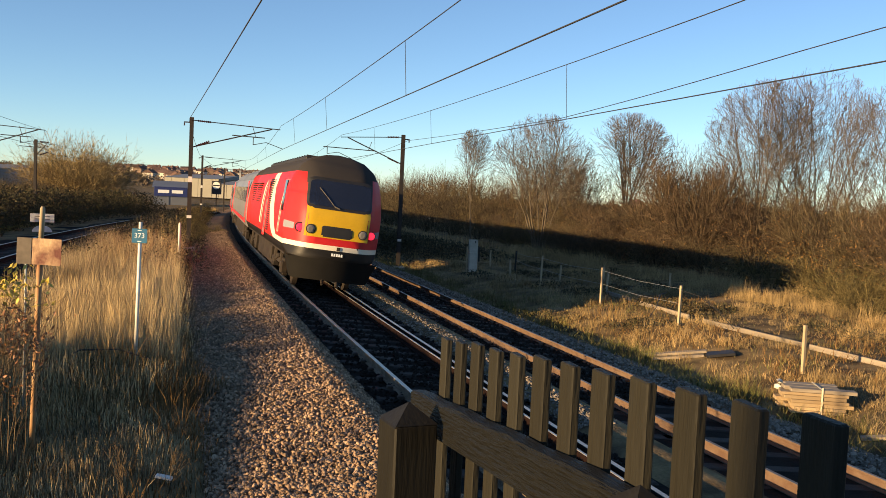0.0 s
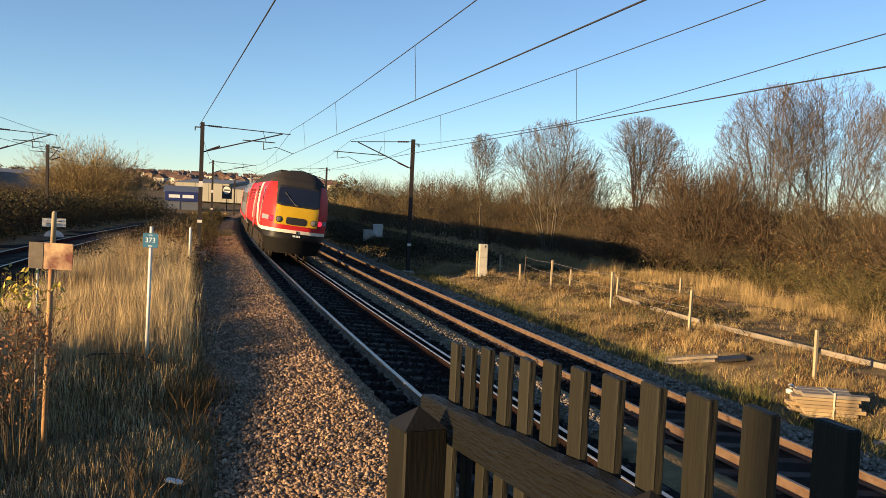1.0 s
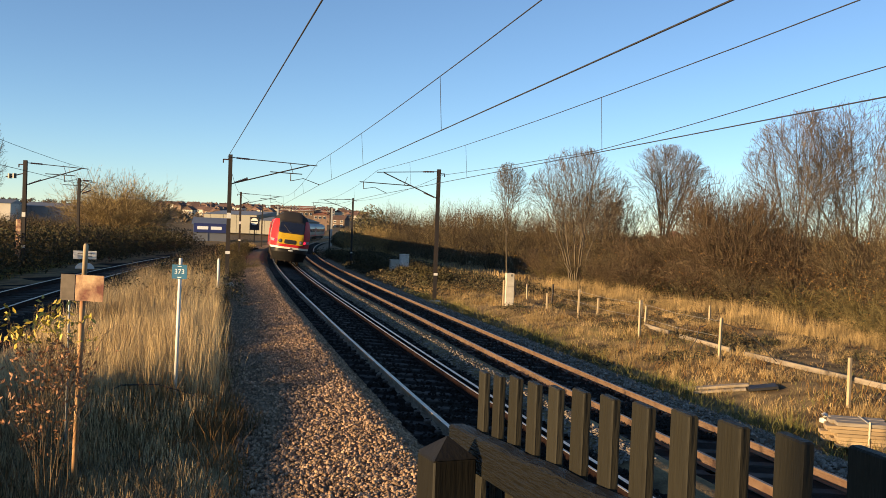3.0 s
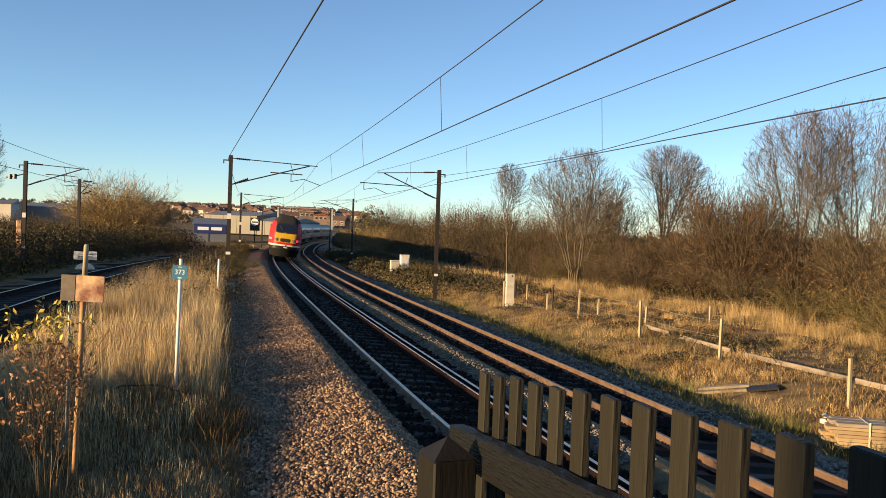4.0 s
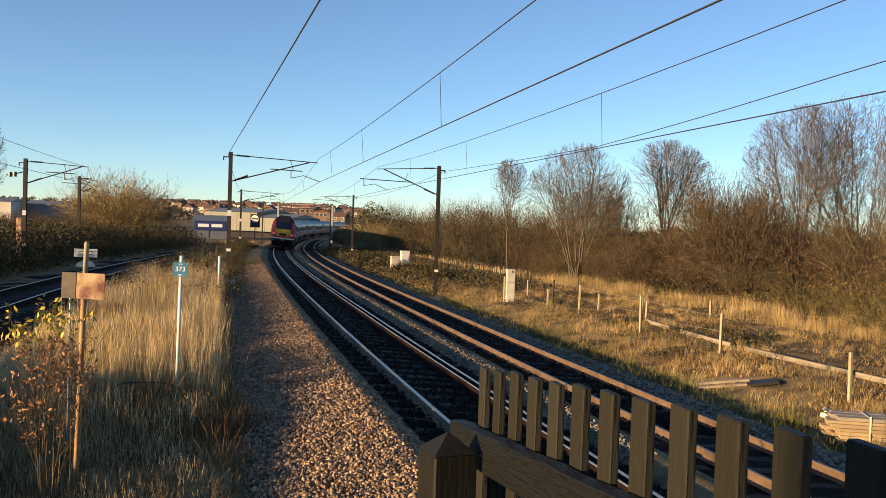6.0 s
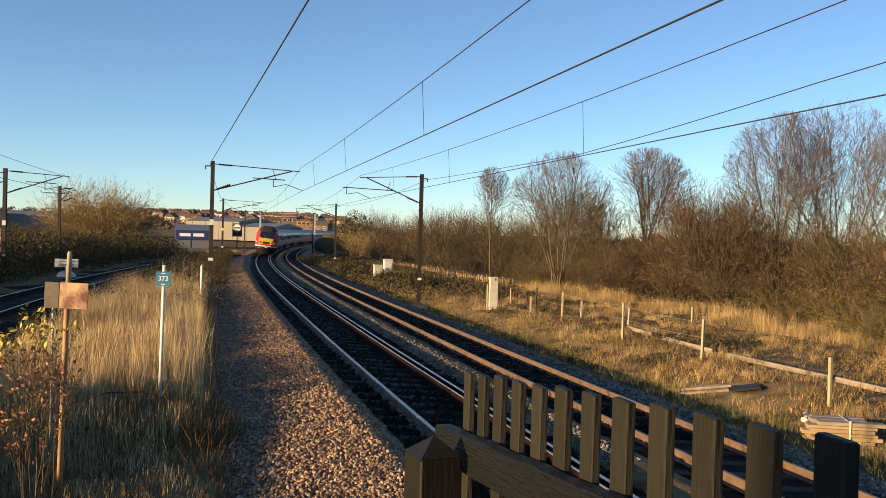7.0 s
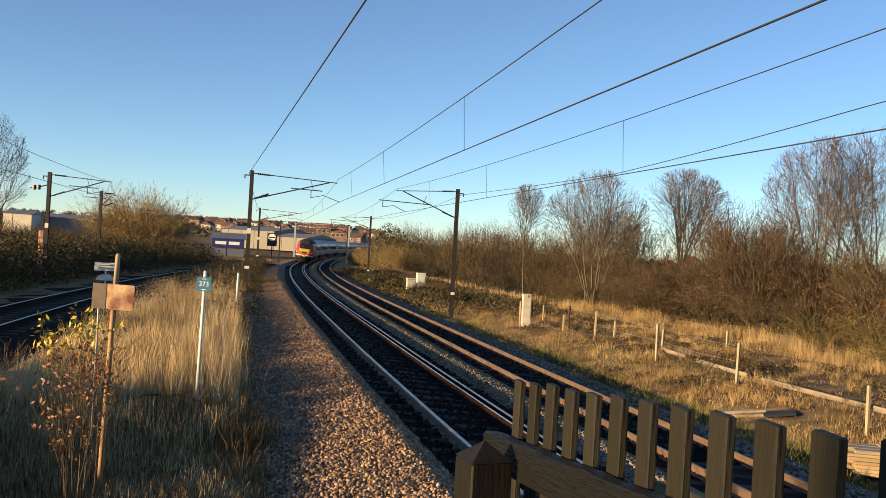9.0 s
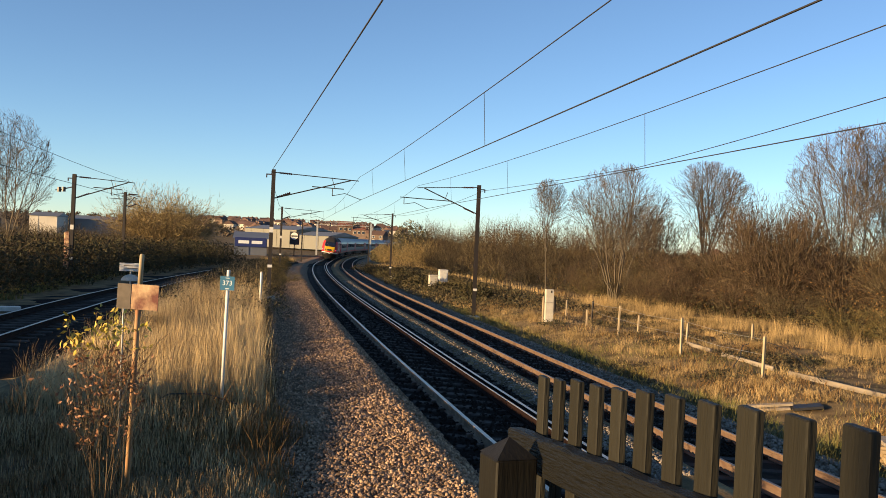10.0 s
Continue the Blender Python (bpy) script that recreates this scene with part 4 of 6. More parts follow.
LINE_S = np.concatenate([[0], np.cumsum(np.hypot(np.diff(LINE_Y), np.diff(cx(LINE_Y))))])


def on_line(s):
    return float(np.interp(s, LINE_S, LINE_Y))


def vehicle_pose(s_tail, bogies):
    """The pose of a vehicle whose tail stands s_tail along the line, resting on its two bogies."""
    a, b = (rail_point(on_line(s_tail + q), 0) for q in bogies)
    d = (b - a).normalized()
    origin = a - d * bogies[0]
    yaw = math.atan2(-d.x, d.y)
    return Matrix.Translation(origin) @ Matrix.Rotation(yaw, 4, "Z") @ Matrix.Rotation(math.atan(CANT + 0.02), 4, "Y")


TAIL_START, SPEED = float(np.interp(24.85, LINE_Y, LINE_S)), 13.4


def motions():
    times = [k * 0.5 for k in range(21)]
    walk(POWER_CAR, [(t, vehicle_pose(TAIL_START + SPEED * t, (3.3, 14.0))) for t in times])
    for k, coach in enumerate(COACHES):
        start = TAIL_START + 17.9 + COACH_LEN * k
        walk(coach, [(t, vehicle_pose(start + SPEED * t, (3.5, 19.5))) for t in times])


# ---- plants ----
def segments_mesh(name, seg, mat, flat=0.0):
    """Tapered twigs from an array of rows: start, end, start radius, end radius. Those thinner than flat get two faces, the rest three sides."""
    seg = np.asarray(seg, dtype=float)
    p, q, r0, r1 = seg[:, 0:3], seg[:, 3:6], seg[:, 6], seg[:, 7]
    d = q - p
    d /= np.maximum(np.linalg.norm(d, axis=1, keepdims=True), 1e-6)
    ref = np.where(np.abs(d[:, 2:3]) < 0.9, np.array([[0, 0, 1.0]]), np.array([[1.0, 0, 0]]))
    u = np.cross(d, ref)
    u /= np.linalg.norm(u, axis=1, keepdims=True)
    w = np.cross(d, u)
    thin = r0 < flat
    out_v, out_f, count = [], [], 0
    for pick, n in ((~thin, 3), (thin, 2)):
        if not pick.any():
            continue
        turn = np.arange(pick.sum()) * 1.7
        vs = []
        for base, rad in ((p[pick], r0[pick]), (q[pick], r1[pick])):
            for k in range(n):
                a = 2 * math.pi * k / n + (turn if n == 2 else 0 * turn)
                vs.append(base + (u[pick] * np.cos(a)[:, None] + w[pick] * np.sin(a)[:, None]) * rad[:, None])
        v = np.stack(vs, 1).reshape(-1, 3)
        quads = np.array([(0, 1, 4, 3), (1, 2, 5, 4), (2, 0, 3, 5)]) if n == 3 else np.array([(0, 1, 3, 2)])
        f = quads[None] + (np.arange(pick.sum()) * 2 * n)[:, None, None] + count
        out_v.append(v)
        out_f.append(f.reshape(-1, 4))
        count += len(v)
    return array_mesh(name, np.concatenate(out_v), np.concatenate(out_f), mat)


def unit(v):
    return v / max(np.linalg.norm(v), 1e-6)


def grow(seg, r, p, d, length, radius, level, up, wander, kids, split, floor):
    """One limb of bent pieces with side limbs, each thinner than its parent."""
    steps = 4 if level > 1 else 3
    for k in range(steps):
        d = unit(d + r.normal(0, wander, 3) + np.array([0, 0, up]))
        q = p + d * length / steps
        r0, r1 = radius * (1 - 0.8 * k / steps), radius * (1 - 0.8 * (k + 1) / steps)
        seg.append((*p, *q, max(r0, floor), max(r1, floor * 0.8)))
        if level > 0 and (k > 0 or level == 1):
            for _ in range(kids if level > 1 else 2):
                side = unit(np.cross(d, r.normal(0, 1, 3)))
                a = r.uniform(0.25, split)
                nd = unit(d * math.cos(a) + side * math.sin(a))
                rest = 1 - 0.55 * (k + 0.5) / steps
                grow(seg, r, p + (q - p) * r.uniform(0.1, 1.0), nd, length * r.uniform(0.55, 0.85) * rest, r1 * 0.62, level - 1, up, wander, kids, split, floor)
        p = q


def tree_segments(seed, stems, height, levels=3, lean=0.25, radius=0.11, up=0.05, kids=2, split=0.72, floor=0.0085):
    r = np.random.default_rng(seed)
    seg = []
    for s in range(stems):
        a = 2 * math.pi * s / max(stems, 1) + r.uniform(0, 1.5)
        ln = lean * r.uniform(0.4, 1.3)
        d = unit(np.array([math.cos(a) * ln, math.sin(a) * ln, 1.0]))
        p = np.array([math.cos(a) * 0.18 * (stems > 1), math.sin(a) * 0.18 * (stems > 1), -0.15])
        grow(seg, r, p, d, height * r.uniform(0.8, 0.98), radius * r.uniform(0.8, 1.1), levels, up, 0.05, kids, split, floor)
    arr = np.array(seg)
    arr[:, :6] *= height / max(arr[:, 2].max(), arr[:, 5].max())
    return arr


def bush_segments(seed, n, width, height, droop=0.0, radius=0.022, cover=0.5):
    """A thicket: stems that fan out from the ground, covered with fine twigs."""
    r = np.random.default_rng(seed)
    seg = []
    for _ in range(n):
        a, rad = r.uniform(0, 6.283), width * 0.5 * math.sqrt(r.random())
        base = np.array([math.cos(a) * rad * 0.75, math.sin(a) * rad * 0.75, -0.1])
        h = height * math.sqrt(max(0.12, 1 - (rad / (width * 0.56)) ** 2)) * r.uniform(0.65, 1.05)
        d = unit(np.array([math.cos(a) * rad / width * 1.1, math.sin(a) * rad / width * 1.1, 1.0]) + r.normal(0, 0.16, 3))
        p, steps = base, 4
        for k in range(steps):
            d = unit(d + r.normal(0, 0.16, 3) + np.array([0, 0, -droop * k]))
            q = p + d * h / steps
            rr = radius * (1 - 0.2 * k)
            seg.append((*p, *q, rr, rr * 0.8))
            for _ in range(5 if k else 2):
                td = unit(d * 0.7 + r.normal(0, 0.8, 3))
                m = p + (q - p) * r.random()
                e = m + td * h * r.uniform(0.08, 0.20) + np.array([0, 0, -droop * h * 0.05])
                seg.append((*m, *e, rr * 0.55, rr * 0.36))
                for _ in range(2):
                    sd = unit(td + r.normal(0, 0.8, 3))
                    m2 = m + (e - m) * r.uniform(0.3, 1.0)
                    seg.append((*m2, *(m2 + sd * h * r.uniform(0.05, 0.12)), rr * 0.40, rr * 0.28))
            p = q
    return np.array(seg)


def leaf_cards(r, n, centre_fn, size):
    """Small bent leaves: two triangles each, turned at random."""
    c = centre_fn(r, n)
    n = len(c)
    a = r.normal(0, 1, (n, 3))
    a /= np.linalg.norm(a, axis=1, keepdims=True)
    b = np.cross(a, r.normal(0, 1, (n, 3)))
    b /= np.linalg.norm(b, axis=1, keepdims=True)
    nn = np.cross(a, b)
    s = r.uniform(size[0], size[1], (n, 1))
    v = np.stack([c - a * s, c + b * s * 0.45 + nn * s * 0.15, c + a * s, c - b * s * 0.45 + nn * s * 0.15], 1).reshape(-1, 3)
    f = (np.array([(0, 1, 2), (0, 2, 3)])[None] + (np.arange(n) * 4)[:, None, None]).reshape(-1, 3)
    return v, f


def put_tree(x, y, seg, label, mat=None, turn=0.0):
    z = float(ground_z(x, y))
    t = thing("bare_tree", pose(x, y, z, 0, 0, turn), label, "tree", group="bare trees")
    thick = seg[:, 6] > 0.028
    part("trunk", segments_mesh("trunk", seg[thick], mat or M_BARK_TREE), None, t, "grey-brown trunk and limbs")
    part("crown", segments_mesh("crown", seg[~thick], mat or M_TWIG_TREE, 0.012), None, t, "fine leafless twigs")
    return t


def reach(p, d, centre, radii):
    """How far it is from p along d to the edge of an egg-shaped crown."""
    q, e = (p - centre) / radii, d / radii
    a, b, c = e @ e, q @ e, q @ q - 1
    disc = b * b - a * c
    return (-b + math.sqrt(disc)) / a if disc > 0 else 0.0


def limb(seg, r, p, d, length, radius, level, up, centre, radii):
    """A bent limb kept inside the crown's outline; side limbs leave it at narrow angles and turn upwards."""
    length = min(length, reach(p, d, centre, radii) * r.uniform(0.86, 1.06))
    if length < 0.12:
        return
    steps = (3, 3, 5, 7)[level]
    for k in range(steps):
        d = unit(d + r.normal(0, 0.075, 3) + np.array([0, 0, up]))
        q = p + d * length / steps
        r0, r1 = radius * (1 - 0.75 * k / steps), radius * (1 - 0.75 * (k + 1) / steps)
        seg.append((*p, *q, max(r0, 0.0085), max(r1, 0.0065)))
        if level and (k > 0 or level < 3):
            for _ in range((0, 1, 2, 2)[level]):
                side = unit(np.cross(d, r.normal(0, 1, 3)))
                a = r.uniform(0.3, 0.75)
                nd = unit(d * math.cos(a) + side * math.sin(a))
                limb(seg, r, p + (q - p) * r.random(), nd, length * r.uniform(0.38, 0.72) * (1.15 - 0.45 * k / steps), max(r1 * 0.5, 0.0075), level - 1, up, centre, radii)
        p = q


def fan_tree(seed, height, width, stems, fork=0.0, radius=0.11, bare=0.3, up=0.05):
    """A leafless tree: stems that fan out from the ground or from a fork, with fine twigs to a rounded outline."""
    r = np.random.default_rng(seed)
    seg = []
    centre, radii = np.array([0, 0, height * (0.5 + bare * 0.5)]), np.array([width / 2, width / 2, height * (0.5 - bare * 0.5)])
    base = np.array([0, 0, -0.15])
    if fork:
        top = np.array([r.normal(0, 0.1), r.normal(0, 0.1), fork])
        seg.append((*base, *top, radius * 1.5, radius * 1.25))
        base = top
    for k in range(stems):
        a = 2 * math.pi * (k + r.uniform(-0.3, 0.3)) / stems
        out = r.uniform(0.1, 1.0) * width / height * 0.62
        d = unit(np.array([math.cos(a) * out, math.sin(a) * out, 1.0]))
        p = base + np.array([math.cos(a), math.sin(a), 0]) * (0.05 if fork else 0.22)
        # a bare stretch up to the crown, then the branching limb
        low = height * bare * r.uniform(0.75, 1.15) - base[2]
        q = p + d * max(low, 0.3)
        thick = radius * r.uniform(0.7, 1.05)
        m = (p + q) / 2 + r.normal(0, 0.05, 3)
        seg.append((*p, *m, thick, thick * 0.94))
        seg.append((*m, *q, thick * 0.94, thick * 0.86))
        q_in = centre + (q - centre) * 0.97
        limb(seg, r, q_in if (((q - centre) / radii) ** 2).sum() > 1 else q, d, height, thick * 0.86, 3, up, centre, radii)
    return np.array(seg)


put_tree(11.9, 62, fan_tree(21, 9.4, 7.6, 8, radius=0.075, bare=0.14, up=0.03), "tall bare multi-stemmed tree with pale twigs above the thicket")
put_tree(19.1, 66, fan_tree(22, 10.2, 7.2, 8, fork=2.4, radius=0.10, bare=0.27, up=0.015), "bare round-crowned tree with dark trunk behind the thicket")
put_tree(21.3, 48, fan_tree(23, 10.4, 7.2, 9, radius=0.075, bare=0.14, up=0.03), "tall bare ash tree with upswept grey branches")
put_tree(24.9, 49, fan_tree(24, 11.4, 7.0, 8, radius=0.085, bare=0.14, up=0.03), "tall bare ash tree with upswept grey branches")
put_tree(25.6, 44, fan_tree(25, 9.8, 5.4, 6, radius=0.07, bare=0.16, up=0.03), "bare tree with slender grey stems")
put_tree(8.3, 72, fan_tree(26, 9.0, 3.6, 4, fork=3.2, radius=0.045, bare=0.36, up=0.02), "slim bare sapling standing above the scrub")
put_tree(15.9, 70, fan_tree(27, 7.2, 5.0, 6, radius=0.05, bare=0.1, up=0.02), "small bare tree among scrub")
put_tree(-30, 62, fan_tree(28, 10.8, 6.4, 7, radius=0.08, bare=0.12, up=0.03), "tall bare tree at the hedge's end")

def bush_meshes(seg, mat):
    stem = seg[:, 6] > 0.0125
    return segments_mesh("woody_stem", seg[stem], mat), segments_mesh("twig_mass", seg[~stem], mat, 1.0)


def dome(seed, height, lean=0.75):
    return tree_segments(seed, 22, height, 2, lean, 0.026, up=0.03, kids=3, split=1.0, floor=0.0078)


BUSH_KINDS = {
    "russet": [bush_meshes(dome(40 + k, 4.8), M_TWIG_RED) for k in range(3)],
    "brown": [bush_meshes(dome(50 + k, 5.0), M_BARK) for k in range(3)],
    "scrub": [bush_meshes(bush_segments(80 + k, 70, 4.6, 4.8, 0.0, 0.020), M_BARK) for k in range(2)],
    "golden": [bush_meshes(dome(90 + k, 5.0, 0.9), M_TWIG_GOLD) for k in range(2)],
    "olive": [bush_meshes(bush_segments(60 + k, 100, 4.4, 3.4, 0.12, 0.020), M_TWIG_OLIVE) for k in range(2)],
}
BUSH_LABEL = {
    "russet": "dense leafless shrub with russet twigs in the thicket",
    "brown": "dense leafless brown shrub along the railway",
    "scrub": "tangled leafless scrub along the railway",
    "golden": "rounded leafless shrub with golden-olive twigs",
    "olive": "arching olive-brown bramble bush at the field's edge",
}
rb = random.Random(9)


def put_bush(kind, x, y, sc, h=1.0, z=None):
    stem, twig = BUSH_KINDS[kind][rb.randrange(len(BUSH_KINDS[kind]))]
    at = Matrix.LocRotScale((x, y, float(ground_z(x, y)) if z is None else z), Euler((0, 0, rb.uniform(0, 6.28))), (sc, sc, sc * h))
    ob = thing("bush", at, BUSH_LABEL[kind], "bush", "thicket")
    tagged(part("woody_stem", stem, None, ob), kind="stuff")
    tagged(part("twig_mass", twig, None, ob), kind="stuff")
    return ob


# field-side thicket: rows of shrubs from the camera's right into the distance
THICKET = [(17.6, 31), (18.2, 35), (18.0, 39), (17.0, 44), (15.2, 48), (13.8, 52), (13.2, 57), (12.4, 63), (11.2, 70), (9.6, 77), (7.8, 84), (5.6, 92), (3.8, 100), (1.8, 109), (-0.6, 119), (-3.0, 130), (-5.6, 143), (-8.2, 157)]
for i, (x, y) in enumerate(THICKET):
    kinds = ["olive", "olive", "olive", "brown", "russet", "russet", "brown", "brown", "olive", "brown"]
    front = kinds[i] if i < len(kinds) else "brown"
    low = 0.98 if i < 6 else 0.8 if i < 8 else 1.5
    put_bush(front, x + rb.uniform(-0.5, 0.5), y, rb.uniform(0.72, 0.92) * (0.85 if 2 < i < 9 else 1), rb.uniform(0.62, 0.8) if i < 8 else rb.uniform(1.0, 1.3))
    put_bush("brown" if i % 3 else "russet", x + 3.2, y + 1.5, rb.uniform(0.85, 1.1), low * rb.uniform(0.85, 1.1))
    put_bush("russet" if i % 2 else "brown", x + 6.6, y + 3.0, rb.uniform(0.9, 1.2), low * rb.uniform(0.85, 1.1))
    if i > 3:
        put_bush("scrub", x + 1.6, y + 2.4, rb.uniform(0.7, 0.9), low)
for x, y, s, k, h in ((21.5, 36, 0.95, "brown", 0.6), (24, 40, 1.0, "russet", 0.6), (27, 44, 1.1, "brown", 0.6), (22, 43, 1.0, "russet", 0.62), (17.6, 47, 1.0, "russet", 1.3), (16.4, 50, 1.05, "russet", 1.45),
                      (19.4, 51, 1.1, "russet", 1.4), (14.6, 54, 0.75, "russet", 0.9), (22.8, 53, 1.2, "brown", 0.62), (16.6, 28.5, 0.62, "olive", 0.9), (19.5, 30, 0.75, "olive", 0.9),
                      (10.4, 66, 0.42, "russet", 1.0), (12.4, 55, 0.45, "russet", 1.0), (10.6, 72, 0.5, "russet", 1.0), (26, 55, 1.2, "brown", 0.6), (29, 60, 1.2, "brown", 0.62), (24, 60, 1.1, "brown", 0.62), (18.0, 49.4, 1.0, "russet", 1.4), (18.9, 53, 1.1, "russet", 1.3), (27, 66, 1.3, "scrub", 1.2), (30, 70, 1.4, "scrub", 1.2), (33, 68, 1.4, "scrub", 1.2), (36, 70, 1.4, "scrub", 1.2), (39, 72, 1.4, "scrub", 1.2), (23, 68, 1.1, "scrub", 1.0), (14.4, 66, 0.7, "brown", 0.9), (16.8, 63, 0.75, "brown", 0.9)):
    put_bush(k, x, y, s, h)
# hedge beyond the third track
for i in range(20):
    y = 17 + i * 4.4
    x = float(fx(y)) - 5.6 - 0.2 * max(0, i - 3)
    put_bush("scrub" if i % 2 else "olive", x, y, rb.uniform(0.66, 0.8), 0.8)
    put_bush("brown", x - 3.0, y + 1, rb.uniform(0.66, 0.8), 0.78)
    put_bush("brown", x - 6.0, y - 1, rb.uniform(0.8, 0.95), 0.78)
for x, y, s in ((-30.2, 97, 1.78), (-31.6, 99, 1.7), (-28.6, 98.5, 1.42), (-29.8, 100, 1.75), (-31.0, 96, 1.5), (-28.9, 95.5, 1.25)):
    put_bush("golden", x, y, s)
# low bramble beside the cabinets and under the masts
for x, y, s in ((0.6, 66, 0.42), (1.6, 62, 0.42), (-1.4, 72, 0.45), (2.2, 56, 0.40), (-3.0, 80, 0.45), (-4.6, 93, 0.42), (-7.0, 104, 0.48), (-9.2, 118, 0.5), (-8.6, 46, 0.30), (-9.6, 52, 0.36), (-11.6, 62, 0.4), (-13.0, 70, 0.45), (-15.5, 86, 0.5), (-17.4, 98, 0.55), (-19.5, 110, 0.6), (-9.5, 57, 0.35)):
    put_bush("olive", x, y, s, 0.95)


def leafy(name, label, spots, n, size, mat, seed):
    r = np.random.default_rng(seed)
    vs, fs, k = [], [], 0
    for x, y, rad, h in spots:
        z = float(ground_z(x, y))

        def centre(rr, m):
            a, q = rr.uniform(0, 6.283, m), np.sqrt(rr.random(m))
            top = h * np.sqrt(np.maximum(0.05, 1 - q * q)) * rr.uniform(0.15, 1.0, m)
            return np.stack([x + np.cos(a) * q * rad, y + np.sin(a) * q * rad, z + top], -1)
        v, f = leaf_cards(r, n, centre, size)
        vs.append(v)
        fs.append(f + k)
        k += len(v)
    tagged(new(name, array_mesh(name, np.concatenate(vs), np.concatenate(fs), mat)), label, "undergrowth", kind="stuff")


leafy("bramble_leaves", "dull green bramble leaves low beside the track", [(0.6, 66, 1.6, 0.7), (1.6, 62, 1.6, 0.8), (-1.4, 72, 1.7, 1.2), (2.2, 56, 1.4, 1.0), (-3.0, 80, 2.0, 1.4), (-4.6, 95, 2.4, 1.2), (-7, 105, 2.6, 1.4), (-9.5, 118, 2.6, 1.5)], 1500, (0.05, 0.13), M_LEAF_DARK, 31)
leafy("bramble_leaves", "low brown-green brambles between the track and the thicket", [(float(cx(y)) + o, y, 2.6, 0.75) for y in range(50, 128, 4) for o in (8.3, 11.5)], 850, (0.04, 0.10), M_LEAF_BROWN, 35)
leafy("bramble_leaves", "low brown weeds on the bank below the masts", [(float(cx(y)) - o, y, 1.7, 0.7) for y in range(30, 118, 4) for o in (4.6, 7.0)], 420, (0.03, 0.08), M_LEAF_BROWN, 36)
rf = random.Random(17)
leafy("bramble_leaves", "low dark bramble patches in the dry field", [(rf.uniform(4.5, 14.0), rf.uniform(20, 46), rf.uniform(0.5, 1.3), rf.uniform(0.14, 0.32)) for _ in range(34)], 300, (0.025, 0.06), M_LEAF_BROWN, 37)
leafy("withered_leaves", "withered brown leaves caught in the thicket", [(x + 2.5, y + 1, 4.0, 3.6) for x, y in THICKET[:12]], 700, (0.03, 0.07), M_LEAF_DRY, 32)
leafy("bramble_leaves", "dark evergreen ivy and bramble leaves in the hedge", [(float(fx(y)) - 6.0, y, 3.0, 2.5) for y in range(17, 104, 3)], 1500, (0.05, 0.12), M_LEAF_DARK, 33)
leafy("bramble_leaves", "dull bramble leaves at the foot of the thicket", [(x + 0.6, y, 2.4, 1.5) for x, y in THICKET[:14]], 600, (0.04, 0.09), M_LEAF_DARK, 34)


def put_evergreen(x, y, rad, h, label):
    z = float(ground_z(x, y))
    t = thing("round_tree", pose(x, y, z), label, "tree")
    part("trunk", segments_mesh("trunk", tree_segments(97, 2, h * 0.9, 2, 0.25, 0.12, kids=3), M_BARK_TREE), None, t, "dark trunk and limbs")
    r = np.random.default_rng(98)
    n = 3800
    lump = r.normal(0, 1, (26, 3))
    lump /= np.linalg.norm(lump, axis=1, keepdims=True)
    q = r.normal(0, 1, (n, 3))
    q /= np.linalg.norm(q, axis=1, keepdims=True)
    bulge = 0.82 + 0.22 * np.max(q @ lump.T, axis=1) ** 6
    q = q * (r.random((n, 1)) ** 0.35) * bulge[:, None]
    pts = q * np.array([rad, rad, h * 0.46]) + np.array([0, 0, h * 0.54])
    v, f = leaf_cards(r, n, lambda rr, m: pts, (0.08, 0.20))
    part("crown", array_mesh("crown", v, f, M_LEAF_IVY), None, t, "dense dull green crown")


put_evergreen(-4.7, 128, 3.0, 7.0, "dense round ivy-clad tree beyond the curve")
put_evergreen(-10.0, 150, 2.2, 3.4, "low dense dark bush beyond the curve")
for x, y, s in ((-2.6, 125, 1.05), (-6.4, 130, 0.9), (-8.2, 138, 0.8), (-4.2, 123, 0.85)):
    put_bush("golden", x, y, s)


# ---- grass ----
def blades(name, label, n, spot, height, width, mat, seed, lean=0.35):
    r = np.random.default_rng(seed)
    base, hs = spot(r, n)
    n = len(base)
    h = r.uniform(height[0], height[1], n) * hs
    a = r.uniform(0, 6.283, n)
    wv = np.stack([np.cos(a), np.sin(a), np.zeros(n)], -1) * (r.uniform(width[0], width[1], n) * 0.5)[:, None]
    b = r.uniform(0, 6.283, n)
    ln = r.uniform(0.05, lean, n) * h
    dv = np.stack([np.cos(b) * ln, np.sin(b) * ln, np.zeros(n)], -1)
    zz = np.zeros((n, 3))
    zz[:, 2] = h
    mid = base + zz * 0.55 + dv * 0.35
    tip = base + zz + dv
    v = np.stack([base - wv, base + wv, mid + wv * 0.7, mid - wv * 0.7, tip], 1).reshape(-1, 3)
    q = np.array([(0, 1, 2), (0, 2, 3), (3, 2, 4)])[None] + (np.arange(n) * 5)[:, None, None]
    tagged(new(name, array_mesh(name, v, q.reshape(-1, 3), mat)), label, "grass", kind="stuff")


